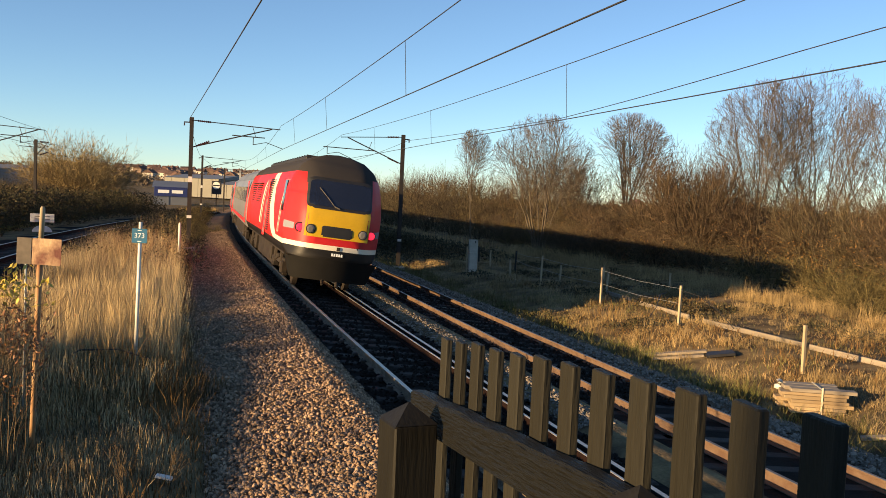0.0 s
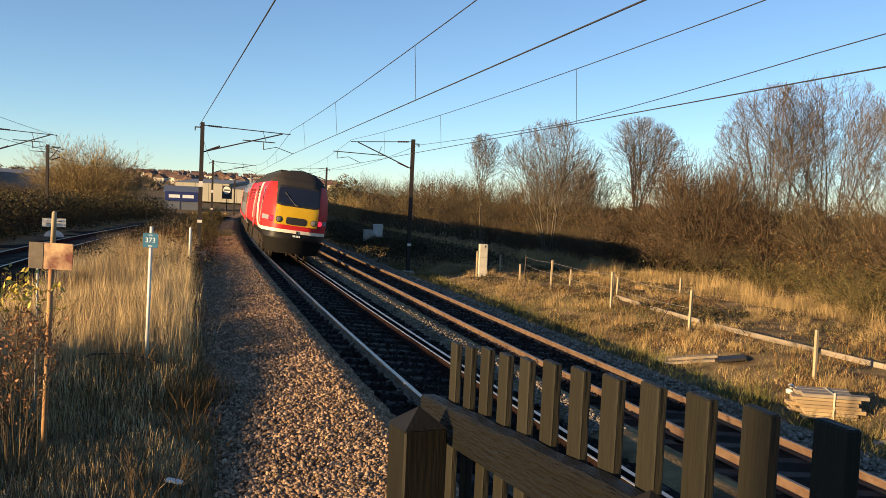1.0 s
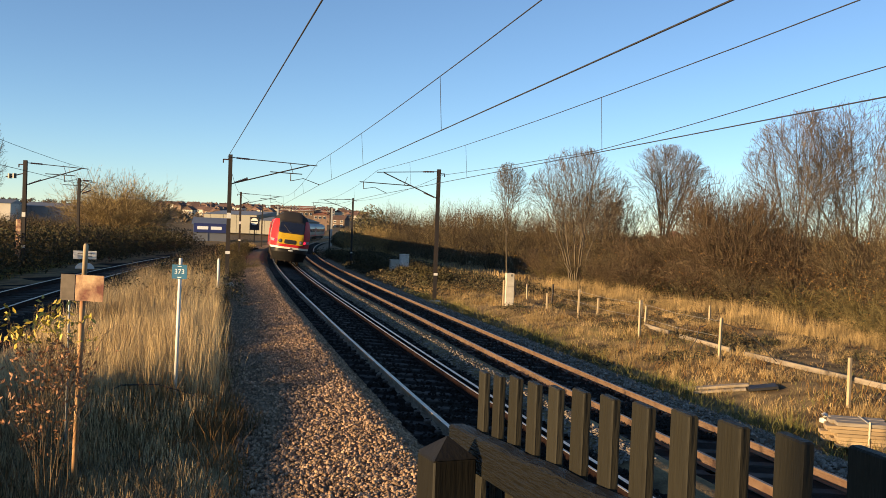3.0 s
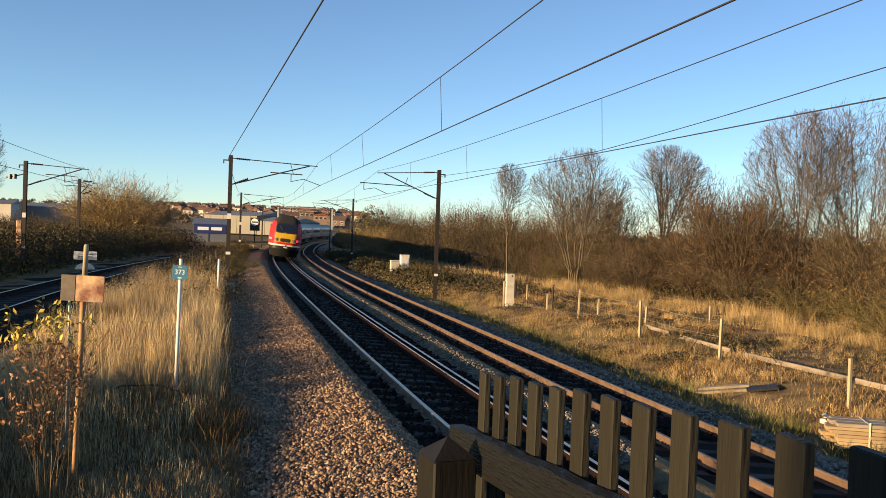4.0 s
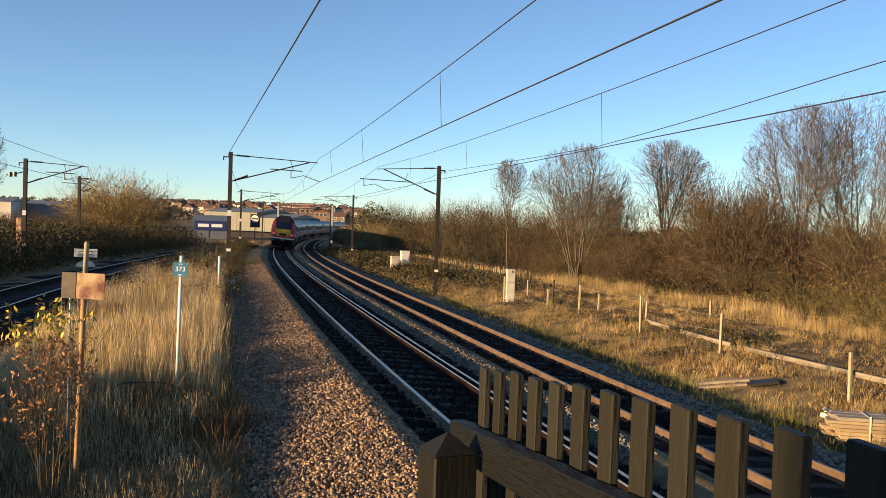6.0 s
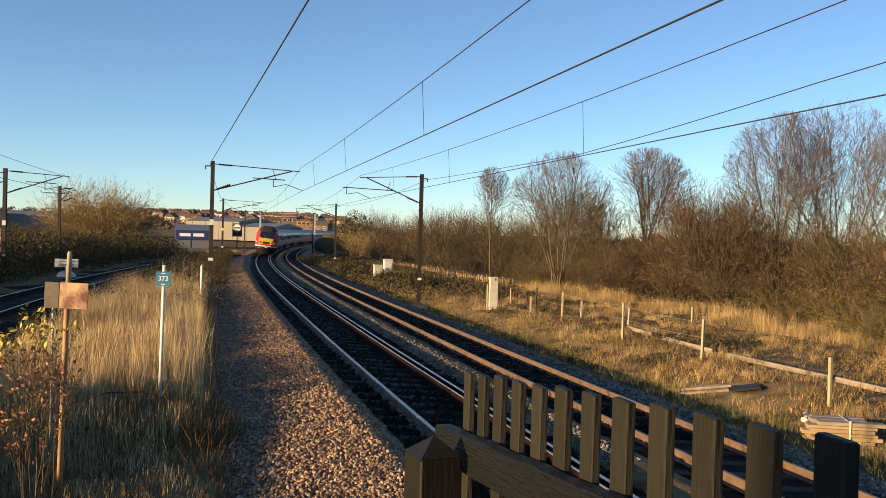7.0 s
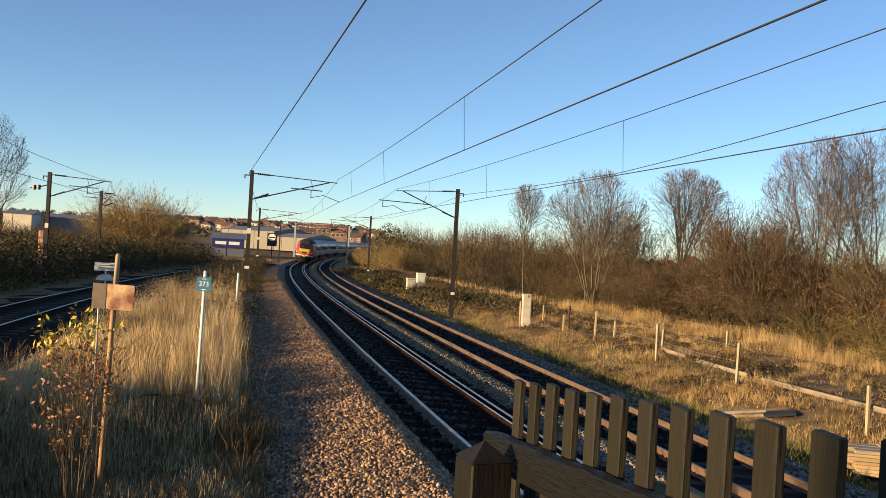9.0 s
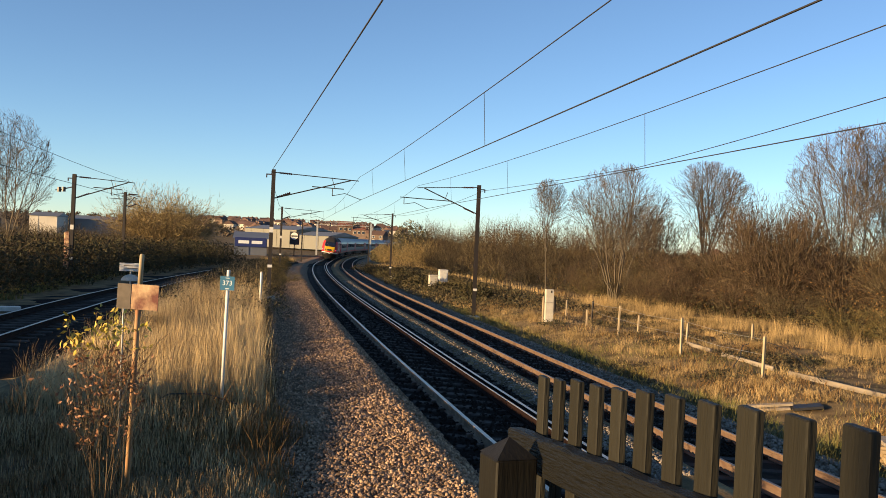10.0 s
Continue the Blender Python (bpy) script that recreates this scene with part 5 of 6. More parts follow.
def tufts(off0, off1, y0, y1, count, spread, near=1.0, patch=-9.0):
    """Blade roots gathered in tussocks of many sizes."""
    def spot(r, n):
        yc = y0 + (y1 - y0) * r.random(count) ** near
        oc = r.uniform(off0, off1, count)
        s = -0.203 + (yc - 20) / 1175
        k = 1 / np.sqrt(1 + s * s)
        xc, yc = cx(yc) + oc * k, yc - oc * s * k
        g = field_noise(xc, yc, 0.9) + 0.5 * field_noise(xc + 5, yc, 2.1) + r.normal(0, 0.35, count)
        keep = g > patch
        xc, yc, g = xc[keep], yc[keep], g[keep]
        size = r.gamma(2.2, 0.32, len(xc)) + 0.35
        pick = r.choice(len(xc), n, p=size / size.sum())
        rad = spread * size[pick] * np.abs(r.normal(0, 0.75, n))
        a = r.uniform(0, 6.283, n)
        x, y = xc[pick] + np.cos(a) * rad, yc[pick] + np.sin(a) * rad
        h = np.clip(size[pick], 0.45, 1.9) * np.exp(-0.25 * (rad / (spread * size[pick])) ** 2)
        return np.stack([x, y, ground_z(x, y) - 0.02], -1), h
    return spot


def area(x0, x1, y0, y1, off0, off1, patch=0.0, near=1.0, scale=1.2, follow=True):
    def spot(r, n):
        y = y0 + (y1 - y0) * r.random(n) ** near
        off = r.uniform(off0, off1, n)
        s = -0.203 + (y - 20) / 1175
        k = 1 / np.sqrt(1 + s * s)
        x, y = cx(y) + off * k, y - off * s * k
        g = field_noise(x, y, scale) + 0.6 * field_noise(x + 9, y, scale * 2.7)
        keep = g + r.normal(0, 0.5, n) > patch
        keep &= (x > x0) & (x < x1)
        if off1 < 0:
            keep &= off < off1 - 0.28 + 0.42 * field_noise(y * 1.7, y * 0.6, 1.0) + r.normal(0, 0.12, n)
        x, y, g = x[keep], y[keep], g[keep]
        low = np.interp(y, [9, 15], [0.38, 1.0]) if off1 < 0 else 1.0
        return np.stack([x, y, ground_z(x, y) - 0.02], -1), np.clip(0.85 + 0.3 * g, 0.5, 1.35) * low
    return spot


blades("tall_dry_grass", "tall pale dry grass on the mound", 48000, area(-30, 5, 6, 42, -7.5, -3.95, -1.2, 1.05), (0.26, 0.60), (0.004, 0.0095), M_GRASS, 51, 0.28)
blades("tall_dry_grass", "tussocks of pale dry grass on the mound", 46000, tufts(-7.4, -3.9, 14.2, 40, 1400, 0.16, 1.1, -0.5), (0.30, 0.62), (0.003, 0.007), M_GRASS, 63, 0.35)
blades("tall_dry_grass", "matted pale dry grass on the mound", 24000, area(-30, 5, 8, 60, -7.6, -3.7, -0.6, 1.1), (0.15, 0.38), (0.008, 0.018), M_GRASS, 52, 0.9)
blades("dead_weeds", "brown dead weeds on the mound", 14000, area(-30, 5, 6, 60, -7.6, -3.5, 0.5, 1.0, 0.8), (0.25, 0.6), (0.008, 0.018), M_LEAF_DRY, 53, 0.5)
blades("dead_weeds", "dark matted weeds at the foot of the mound", 14000, area(-30, 5, 6, 14.5, -7.8, -3.3, -1.0), (0.2, 0.5), (0.006, 0.014), M_LEAF_DRY, 61, 0.5)
blades("dead_weeds", "dark withered weeds near the platform", 5000, area(-30, 5, 6, 14.5, -7.8, -3.2, -0.6, 1.0, 0.8), (0.2, 0.55), (0.006, 0.014), M_LEAF_DARK, 62, 0.5)
blades("dead_weeds", "brown weeds along the edge of the ballast", 7000, tufts(-4.2, -3.6, 11, 46, 700, 0.12), (0.10, 0.26), (0.004, 0.010), M_LEAF_DRY, 65, 0.6)
blades("far_dry_grass", "dry grass along the bank", 9000, area(-40, 5, 40, 130, -8.0, -3.6, -0.8), (0.3, 0.7), (0.02, 0.05), M_GRASS_FIELD, 54)
blades("field_grass", "golden dry grass tussocks across the field", 70000, tufts(6.9, 18.5, 12, 56, 4200, 0.16, 1.15, 0.05), (0.09, 0.25), (0.004, 0.009), M_GRASS_FIELD, 55, 0.7)
blades("field_grass", "tall pale grass along the thicket's foot", 24000, tufts(15.5, 19.5, 18, 58, 1200, 0.22, 1.0, -0.2), (0.2, 0.46), (0.005, 0.011), M_GRASS_FIELD, 64, 0.5)
blades("field_grass", "short matted golden grass across the field", 60000, area(-5, 40, 12, 60, 6.6, 20.0, -0.35, 1.2, 1.3), (0.04, 0.12), (0.008, 0.020), M_GRASS_FIELD, 56, 1.8)
blades("green_grass", "short dull green winter grass near the ballast", 26000, area(-5, 40, 12, 50, 5.9, 12.0, 0.3, 1.2, 0.6), (0.04, 0.13), (0.008, 0.02), M_GRASS_GREEN, 57, 1.0)
blades("green_grass", "dull green weeds creeping over the edge of the ballast", 16000, tufts(5.4, 7.2, 9, 50, 1500, 0.15), (0.12, 0.30), (0.006, 0.014), M_GRASS_GREEN, 66, 0.9)
blades("dead_weeds", "brown dead weeds in the field", 42000, area(-5, 40, 13, 70, 6.0, 18.0, 0.2, 1.1, 0.7), (0.05, 0.28), (0.010, 0.024), M_LEAF_DRY, 58, 1.3)
blades("far_dry_grass", "dry grass beside the farther track", 9000, area(-40, 40, 58, 150, 6.6, 17.0, -0.8), (0.25, 0.6), (0.02, 0.05), M_GRASS_FIELD, 59)
blades("shaded_grass", "dull grass strip below the hedge", 12000, area(-60, 0, 25, 110, -14.5, -12.6, -0.8), (0.15, 0.4), (0.015, 0.04), M_GRASS_GREEN, 60)


def build_shrub():
    """The sapling with the last autumn leaves, on the mound near the camera."""
    x, y = -2.98, 8.3
    z = float(ground_z(x, y))
    sh = thing("leafy_shrub", pose(x, y, z), "slender shrub with russet leaves and a yellow top", "shrub")
    seg = tree_segments(71, 7, 1.86, 2, 0.07, 0.007, kids=2, split=0.7, floor=0.0018)
    seg[:, 6:] = np.clip(seg[:, 6:], 0.0015, 0.005)
    seg[:, [0, 1, 3, 4]] *= 0.8
    tagged(part("branch_tangle", segments_mesh("branch_tangle", seg, M_TWIG_RED), None, sh), "thin reddish stems", kind="stuff")
    r = np.random.default_rng(72)
    tips = seg[seg[:, 5] > 0.35][:, 3:6]

    def at(lo, hi):
        t = tips[(tips[:, 2] >= lo) & (tips[:, 2] < hi)]
        return lambda rr, m: t[rr.integers(0, len(t), m)] + rr.normal(0, 0.03, (m, 3))
    v, f = leaf_cards(r, 620, at(0.45, 1.52), (0.016, 0.032))
    tagged(part("russet_leafage", array_mesh("russet_leafage", v, f, M_LEAF_RED), None, sh), "russet withered leaves", kind="stuff")
    v, f = leaf_cards(r, 210, at(1.52, 2.2), (0.022, 0.042))
    tagged(part("yellow_leafage", array_mesh("yellow_leafage", v, f, M_LEAF_YELLOW), None, sh), "yellow leaves at the top", kind="stuff")


build_shrub()


def build_stem_weed(x, y, h, seed):
    z = float(ground_z(x, y))
    seg = tree_segments(seed, 1, h, 2, 0.12, 0.007, kids=2, split=0.6, floor=0.002)
    seg[:, 6:] = np.clip(seg[:, 6:], 0.002, 0.007)
    ob = new("dead_stalk", segments_mesh("dead_stalk", seg, M_TWIG_RED))
    ob.matrix_basis = pose(x, y, z)
    tagged(ob, "dry reddish weed stalk standing in the grass", "weed", group="weed stalks")


for i, (x, y, h) in enumerate(((-3.45, 9.6, 2.0), (-3.7, 10.4, 1.6), (-4.6, 10.2, 1.3), (-1.75, 7.4, 0.7), (-5.3, 11.6, 1.2), (-1.6, 8.3, 0.45))):
    build_stem_weed(x, y, h, 80 + i)
# ---- lineside things ----
def gz(x, y):
    return float(ground_z(x, y))


def text_part(name, words, size, mat, parent, at):
    cu = bpy.data.curves.new(name, "FONT")
    cu.body, cu.size, cu.extrude, cu.align_x, cu.align_y = words, size, 0.001, "CENTER", "CENTER"
    cu.materials.append(mat)
    ob = new(name, cu)
    ob.parent, ob.matrix_basis = parent, at
    return ob


def build_rusty_sign():
    x, y = -3.03, 9.0
    z = gz(x, y)
    top = 2.56 - z
    s = thing("rusty_sign", pose(x, y, z, 0, 1.3, 0), "rusted metal sign plate on a stained white pole in the grass", "sign")
    part("pole", Shape().tube([(0, 0, -0.1), (0, 0, top - 0.62), (0.002, 0, top - 0.3)], [0.026, 0.026, 0.027], 10), M_RUSTPOLE, s, "white pole streaked with rust", smooth=True)
    part("pole_cap", Shape().tube([(0.002, 0, top - 0.3), (0.004, 0, top - 0.02), (0.004, 0, top)], [0.024, 0.023, 0.015], 10), M_STAKE, s, "bare pale top of the pole", smooth=True)
    part("plate", Shape().box((0.07, -0.036, top - 0.425), (0.27, 0.006, 0.25), bevel=0.002), M_RUSTPLATE, s, "rust-stained plate")
    part("side_plate", Shape().box((-0.135, -0.040, top - 0.425), (0.135, 0.006, 0.25), bevel=0.002), M_PLATE_GREY, s, "dull grey plate")
    part("clamp", Shape().box((0, 0.0, top - 0.36), (0.08, 0.075, 0.03), bevel=0.006).box((0, 0.0, top - 0.5), (0.08, 0.075, 0.03), bevel=0.006), M_STEEL, s)


build_rusty_sign()


def build_number_sign():
    x, y = -3.33, 14.1
    z = gz(x, y)
    top = 2.235 - z
    s = thing("number_sign", pose(x, y, z, 0, 0.7, 0), "small blue number sign on a white pole in dry grass", "sign")
    part("pole", Shape().tube([(0, 0, -0.1), (0, 0, top)], 0.027, 12), M_WHITE, s, "white-painted pole", smooth=True)
    p = part("plate", Shape().box((0, -0.040, top - 0.205), (0.225, 0.006, 0.215), bevel=0.003), M_BLUE, s, "blue enamel plate")
    text_part("digits", "373", 0.105, M_LETTER, p, pose(0, -0.0445, top - 0.205, 90))
    part("small_bars", Shape().box((0, -0.0445, top - 0.290), (0.06, 0.002, 0.014)), M_LETTER, p).parent = p
    part("small_bars", Shape().box((0, -0.0445, top - 0.125), (0.06, 0.002, 0.010)), M_LETTER, p)


build_number_sign()


def build_thin_post(x, y, h, r, mat, label, lean=0.0, name="marker_post"):
    s = Shape().tube([(0, 0, -0.1), (lean, 0, h * 0.97), (lean, 0, h)], [r, r, r * 0.6], 8)
    ob = new(name, s.mesh(name, mat, True))
    ob.matrix_basis = pose(x, y, gz(x, y))
    return tagged(ob, label, "post", group="marker posts")


build_thin_post(-3.55, 10.2, 1.75, 0.012, M_GALV, "thin grey metal rod standing in the grass")
build_thin_post(-6.5, 32.8, 1.45, 0.045, M_WHITE, "white marker post beside the ballast")


def build_track_sign():
    x, y = -13.75, 40.2
    z = gz(x, y)
    s = thing("track_sign", pose(x, y, z, 0, 0, 12), "white trackside board above a white half disc", "sign")
    part("post", Shape().tube([(0, 0, -0.1), (0, 0, 1.3 - z)], 0.04, 8), M_GALV, s)
    b = part("board", Shape().box((0, -0.05, 1.12 - z), (0.95, 0.02, 0.36), bevel=0.005), M_WHITE, s, "white board with faint lines")
    for dz in (0.06, -0.05):
        part("text_bar", Shape().box((0, -0.064, 1.12 - z + dz), (0.6, 0.004, 0.035)), M_PLATE_GREY, b)
    disc = Shape()
    vs = [(0.4 * math.cos(a), -0.05, 0.28 * math.sin(a) + 0.52 - z) for a in np.linspace(0, math.pi, 13)]
    vs += [(p[0], -0.03, p[2]) for p in vs]
    n = 13
    disc.add(vs, [tuple(range(n)), tuple(range(2 * n - 1, n - 1, -1))] + [(i, i + 1, n + i + 1, n + i) for i in range(n - 1)])
    part("half_disc", disc, M_WHITE, s, "white half-round plate")


build_track_sign()


def build_cabinet(x, y, w, d, h, label, mat=M_CONCRETE, yaw=0):
    c = thing("trackside_cabinet", pose(x, y, gz(x, y), 0, 0, yaw), label, "cabinet", group="trackside cabinets")
    part("body", Shape().box((0, 0, h / 2 - 0.05), (w, d, h - 0.1), bevel=0.015), mat, c)
    part("lid", Shape().box((0, 0, h - 0.04), (w + 0.04, d + 0.04, 0.08), bevel=0.02), mat, c)
    part("door", Shape().box((0, -d / 2 - 0.008, h / 2 - 0.03), (w * 0.82, 0.016, h * 0.72), bevel=0.004), mat, c)
    part("latch", Shape().box((w * 0.3, -d / 2 - 0.024, h * 0.52), (0.03, 0.02, 0.09), bevel=0.004), M_STEEL, c)
    return c


build_cabinet(-0.62, 70.4, 0.68, 0.5, 1.15, "pale grey metal trackside cabinet among brambles", M_CONCRETE, 12)
build_cabinet(0.12, 73.5, 0.70, 0.5, 1.4, "white-topped metal trackside cabinet among brambles", M_WHITE, 12)


def build_low_board(x, y):
    b = thing("trackside_board", pose(x, y, gz(x, y), 0, 0, 6), "small white board on a short post beside the track", "sign")
    part("post", Shape().tube([(0, 0, -0.15), (0, 0, 0.5)], 0.03, 6), M_GALV, b)
    part("plate", Shape().box((0, -0.04, 0.52), (0.42, 0.02, 0.36), bevel=0.004), M_WHITE, b, "white plate")


build_low_board(-4.7, 88)


def build_tall_marker():
    x, y = 4.93, 41.2
    c = thing("concrete_marker", pose(x, y, gz(x, y), 0, 0, 6), "tall pale concrete marker box in dry grass", "marker")
    part("body", Shape().box((0, 0, 0.42), (0.38, 0.3, 0.94), bevel=0.015), M_CONCRETE, c)
    part("upper_box", Shape().box((0.0, 0.0, 1.19), (0.37, 0.29, 0.58), bevel=0.015), M_CONCRETE, c)
    part("side_post", Shape().box((-0.26, 0.05, 0.55), (0.06, 0.06, 1.2), bevel=0.01), M_STAKE, c)
    part("notch", Shape().box((0.06, -0.152, 1.38), (0.05, 0.012, 0.1)), M_STEEL, c)


build_tall_marker()
STAKES = [(8.85, 24.7, 1.12, M_STAKE), (7.85, 29.4, 1.2, M_STAKE), (7.0, 35.5, 1.15, M_STAKE), (7.05, 42.1, 0.95, M_STEEL), (9.35, 18.4, 1.0, M_STAKE), (6.2, 44.5, 0.8, M_STAKE),
          (11.9, 34.5, 0.7, M_STAKE), (10.2, 38.0, 0.6, M_STAKE), (8.1, 37.0, 0.7, M_STAKE), (9.0, 33.0, 0.75, M_STAKE), (6.4, 39.5, 0.7, M_STAKE), (6.0, 47.5, 0.8, M_STEEL)]
for x, y, h, mat in STAKES:
    s = Shape().box((0, 0, h / 2 - 0.1), (0.072, 0.065, h + 0.2), bevel=0.008)
    ob = new("fence_stake", s.mesh("fence_stake", mat))
    ob.matrix_basis = pose(x, y, gz(x, y), rb.uniform(-2, 2), rb.uniform(-3, 3), rb.uniform(0, 40))
    tagged(ob, "sawn softwood fence stake in dry grass" if mat is M_STAKE else "dark old fence stake in dry grass", "fence stake", group="fence stakes")
for (x0, y0, h0, _), (x1, y1, h1, _) in zip(STAKES[:3], STAKES[1:4]):
    for k in (0.92, 0.55):
        a, b = Vector((x0, y0, gz(x0, y0) + h0 * k)), Vector((x1, y1, gz(x1, y1) + h1 * k))
        m = (a + b) / 2 - Vector((0, 0, 0.06))
        ob = new("fence_wire", Shape().tube([a, m, b], 0.004, 4).mesh("fence_wire", M_GALV))
        tagged(ob, "thin slack fence wire between stakes", "wire", group="fence wires")


def lay(name, a, b, w, h, mat, label, category, group="", lift=0.0, roll=0.0):
    """A sawn board lying on the ground from a to b."""
    pa, pb = Vector((*a, gz(*a) + lift)), Vector((*b, gz(*b) + lift))
    d = pb - pa
    s = Shape().box((0, 0, h / 2), (d.length, w, h), bevel=0.008)
    ob = new(name, s.mesh(name, mat))
    ob.matrix_basis = Matrix.Translation((pa + pb) / 2) @ d.to_track_quat("X", "Z").to_matrix().to_4x4() @ Matrix.Rotation(roll, 4, "X")
    return tagged(ob, label, category, group)


for a, b in (((8.85, 32.4), (9.05, 30.1)), ((9.12, 29.2), (9.62, 26.0)), ((9.75, 25.2), (10.75, 21.2)), ((10.8, 21.0), (11.7, 17.5))):
    lay("timber_board", a, b, 0.05, 0.13, M_PLANK_GREY, "long pale weathered board on edge in grass", "board", "boards in the grass", 0.02)
for k, (dx, dy, w) in enumerate(((0, 0, 0.2), (0.06, 0.24, 0.2), (-0.05, 0.47, 0.18), (0.1, 0.12, 0.2))):
    lay("loose_plank", (6.98 + dx, 21.1 + dy), (8.1 + dx, 20.7 + dy), w, 0.055, M_PLANK_GREY, "weathered plank in a low pile on the grass", "plank", "low pile of planks", 0.02 + (0.06 if k == 3 else 0.0))
# Flat black slab at the right end of the low pile.
lay("dark_board", (8.12, 20.7), (8.75, 20.55), 0.5, 0.06, M_BLACK, "flat dark slab beside the plank pile", "board", "", 0.02)


def build_stack():
    x, y = 8.38, 16.0
    z = gz(x, y)
    r = random.Random(3)
    yaw = -13
    st = thing("plank_stack", pose(x, y, z, 0, 0, yaw), "strapped stack of pale sawn planks on dry grass", "timber stack")
    zz = 0.0
    for layer in range(7):
        h = r.uniform(0.055, 0.075)
        for col in range(3):
            w = r.uniform(0.20, 0.24)
            ln = r.uniform(0.86, 1.18)
            s = Shape().box((r.uniform(-0.09, 0.09), (col - 1) * 0.245 + r.uniform(-0.012, 0.012), zz + h / 2), (ln, w, h - 0.008), bevel=0.006)
            part("plank", s, M_PLANK if layer < 6 else M_PLANK_GREY, st)
        zz += h
    part("strap", Shape().box((0.05, -0.372, zz / 2 + 0.02), (0.03, 0.004, zz + 0.04)).box((0.05, 0, zz + 0.006), (0.03, 0.745, 0.006)), M_STRAP, st, "pale strap round the stack")
    bag = Shape().tube([(0, 0, 0), (0.02, 0, 0.06), (0.06, 0.02, 0.14), (0.08, 0.02, 0.18)], [0.05, 0.075, 0.07, 0.03], 8)
    ob = new("white_bag", bag.mesh("white_bag", M_WHITE, True))
    ob.matrix_basis = pose(7.95, 16.6, gz(7.95, 16.6) + 0.32)
    tagged(ob, "small white plastic bag caught on a stalk", "bag")
    stalk = Shape().tube([(0, 0, -0.4), (0.01, 0, 0.02)], 0.012, 5)
    ob2 = part("stalk", stalk, M_TWIG_RED, ob)


build_stack()
lay("loose_plank", (8.3, 14.2), (9.9, 13.6), 0.2, 0.05, M_PLANK_GREY, "pale weathered plank lying in the grass", "plank", "planks near the stack", 0.03)
lay("white_sack", (-13.9, 28.2), (-13.2, 28.6), 0.35, 0.14, M_WHITE, "white sack lying beside the third track", "sack", "", 0.05)
lay("litter_sheet", (-1.75, 8.5), (-1.60, 8.5), 0.09, 0.02, M_WHITE, "crumpled white litter in the grass", "litter", "", 0.06)


def build_hut():
    x, y = 20.4, 76
    h = thing("brick_hut", pose(x, y, gz(x, y), 0, 0, -20), "small red brick hut behind bare trees", "hut")
    part("wall", Shape().box((0, 0, 1.5), (2.2, 2.0, 3.0)), M_HOUSE, h, "red brick wall")
    part("roof", Shape().box((0, 0, 3.06), (2.5, 2.3, 0.12), bevel=0.02), M_STEEL, h, "dark flat roof")
    part("door", Shape().box((0.3, -1.02, 1.0), (0.8, 0.06, 2.0), bevel=0.01), M_STEEL, h)


build_hut()


def build_cable(pts, label):
    ob = new("loose_cable", Shape().tube([(x, y, gz(x, y) + z) for x, y, z in pts], 0.012, 5).mesh("loose_cable", M_BLACK))
    tagged(ob, label, "cable", group="loose cables")


build_cable([(7.9, 25.3, 0.02), (8.3, 25.6, 0.10), (8.7, 26.2, 0.34), (9.0, 26.9, 0.62), (9.3, 27.2, 0.66)], "loose black cable arching out of dry grass")
build_cable([(8.9, 24.6, 0.98), (9.3, 24.3, 0.86), (9.7, 24.0, 0.52), (10.0, 23.6, 0.10)], "loose black cable hanging from a fence stake")
build_cable([(-4.2, 13.2, 0.05), (-3.9, 13.3, 0.22), (-3.4, 13.4, 0.27), (-2.9, 13.3, 0.20), (-2.7, 13.2, 0.03)], "black hoop of cable standing in dry grass")


def build_signal():
    x, y = -28.6, 175
    z = 0.0
    s = thing("railway_signal", pose(x, y, z), "black railway signal box with a white band on a post", "signal")
    part("post", Shape().tube([(0, 0, -1.6), (0, 0, 2.0)], 0.09, 8), M_STEEL, s)
    part("housing", Shape().box((0, 0, 2.5), (1.8, 0.5, 2.5), bevel=0.1), M_BLACK, s)
    part("band", Shape().tube([(0, -0.27, 2.9), (0, -0.3, 2.9)], [0.7, 0.7], 16), M_WHITE, s, "round white face")
    part("bar", Shape().box((0, -0.32, 2.9), (1.2, 0.02, 0.25)), M_BLACK, s)


build_signal()


# ---- warehouse and town ----
def build_shed(x, y, w, d, h, mat, label, yaw=0, fascia=None, roof=M_SHED_GREY, base=-0.5):
    b = thing("warehouse", pose(x, y, base, 0, 0, yaw), label, "warehouse", group="warehouses")
    part("wall", Shape().box((0, d / 2, h / 2), (w, d, h)), mat, b)
    part("roof", Shape().add([(-w / 2 - 0.3, -0.3, h), (w / 2 + 0.3, -0.3, h), (w / 2 + 0.3, d + 0.3, h), (-w / 2 - 0.3, d + 0.3, h), (-w / 2 - 0.3, d / 2, h + 1.2), (w / 2 + 0.3, d / 2, h + 1.2)],
                             [(0, 1, 5, 4), (2, 3, 4, 5), (0, 4, 3), (1, 2, 5)]), roof, b)
    if fascia:
        x0, x1, z0, z1 = fascia
        f = part("fascia", Shape().box(((x0 + x1) / 2, -0.12, (z0 + z1) / 2), (x1 - x0, 0.24, z1 - z0)), M_SHED_BLUE, b, "dark blue sign fascia")
        n, wd = 2, (x1 - x0) * 0.34
        for k in range(n):
            part("text_bar", Shape().box((x0 + (x1 - x0) * (0.28 + 0.42 * k), -0.26, (z0 + z1) / 2), (wd, 0.03, (z1 - z0) * 0.34)), M_LETTER, f)
    for k in range(int(w // 5)):
        part("rib", Shape().box((-w / 2 + 2.5 + 5 * k, -0.04, h / 2), (0.25, 0.08, h)), mat, b)
    return b


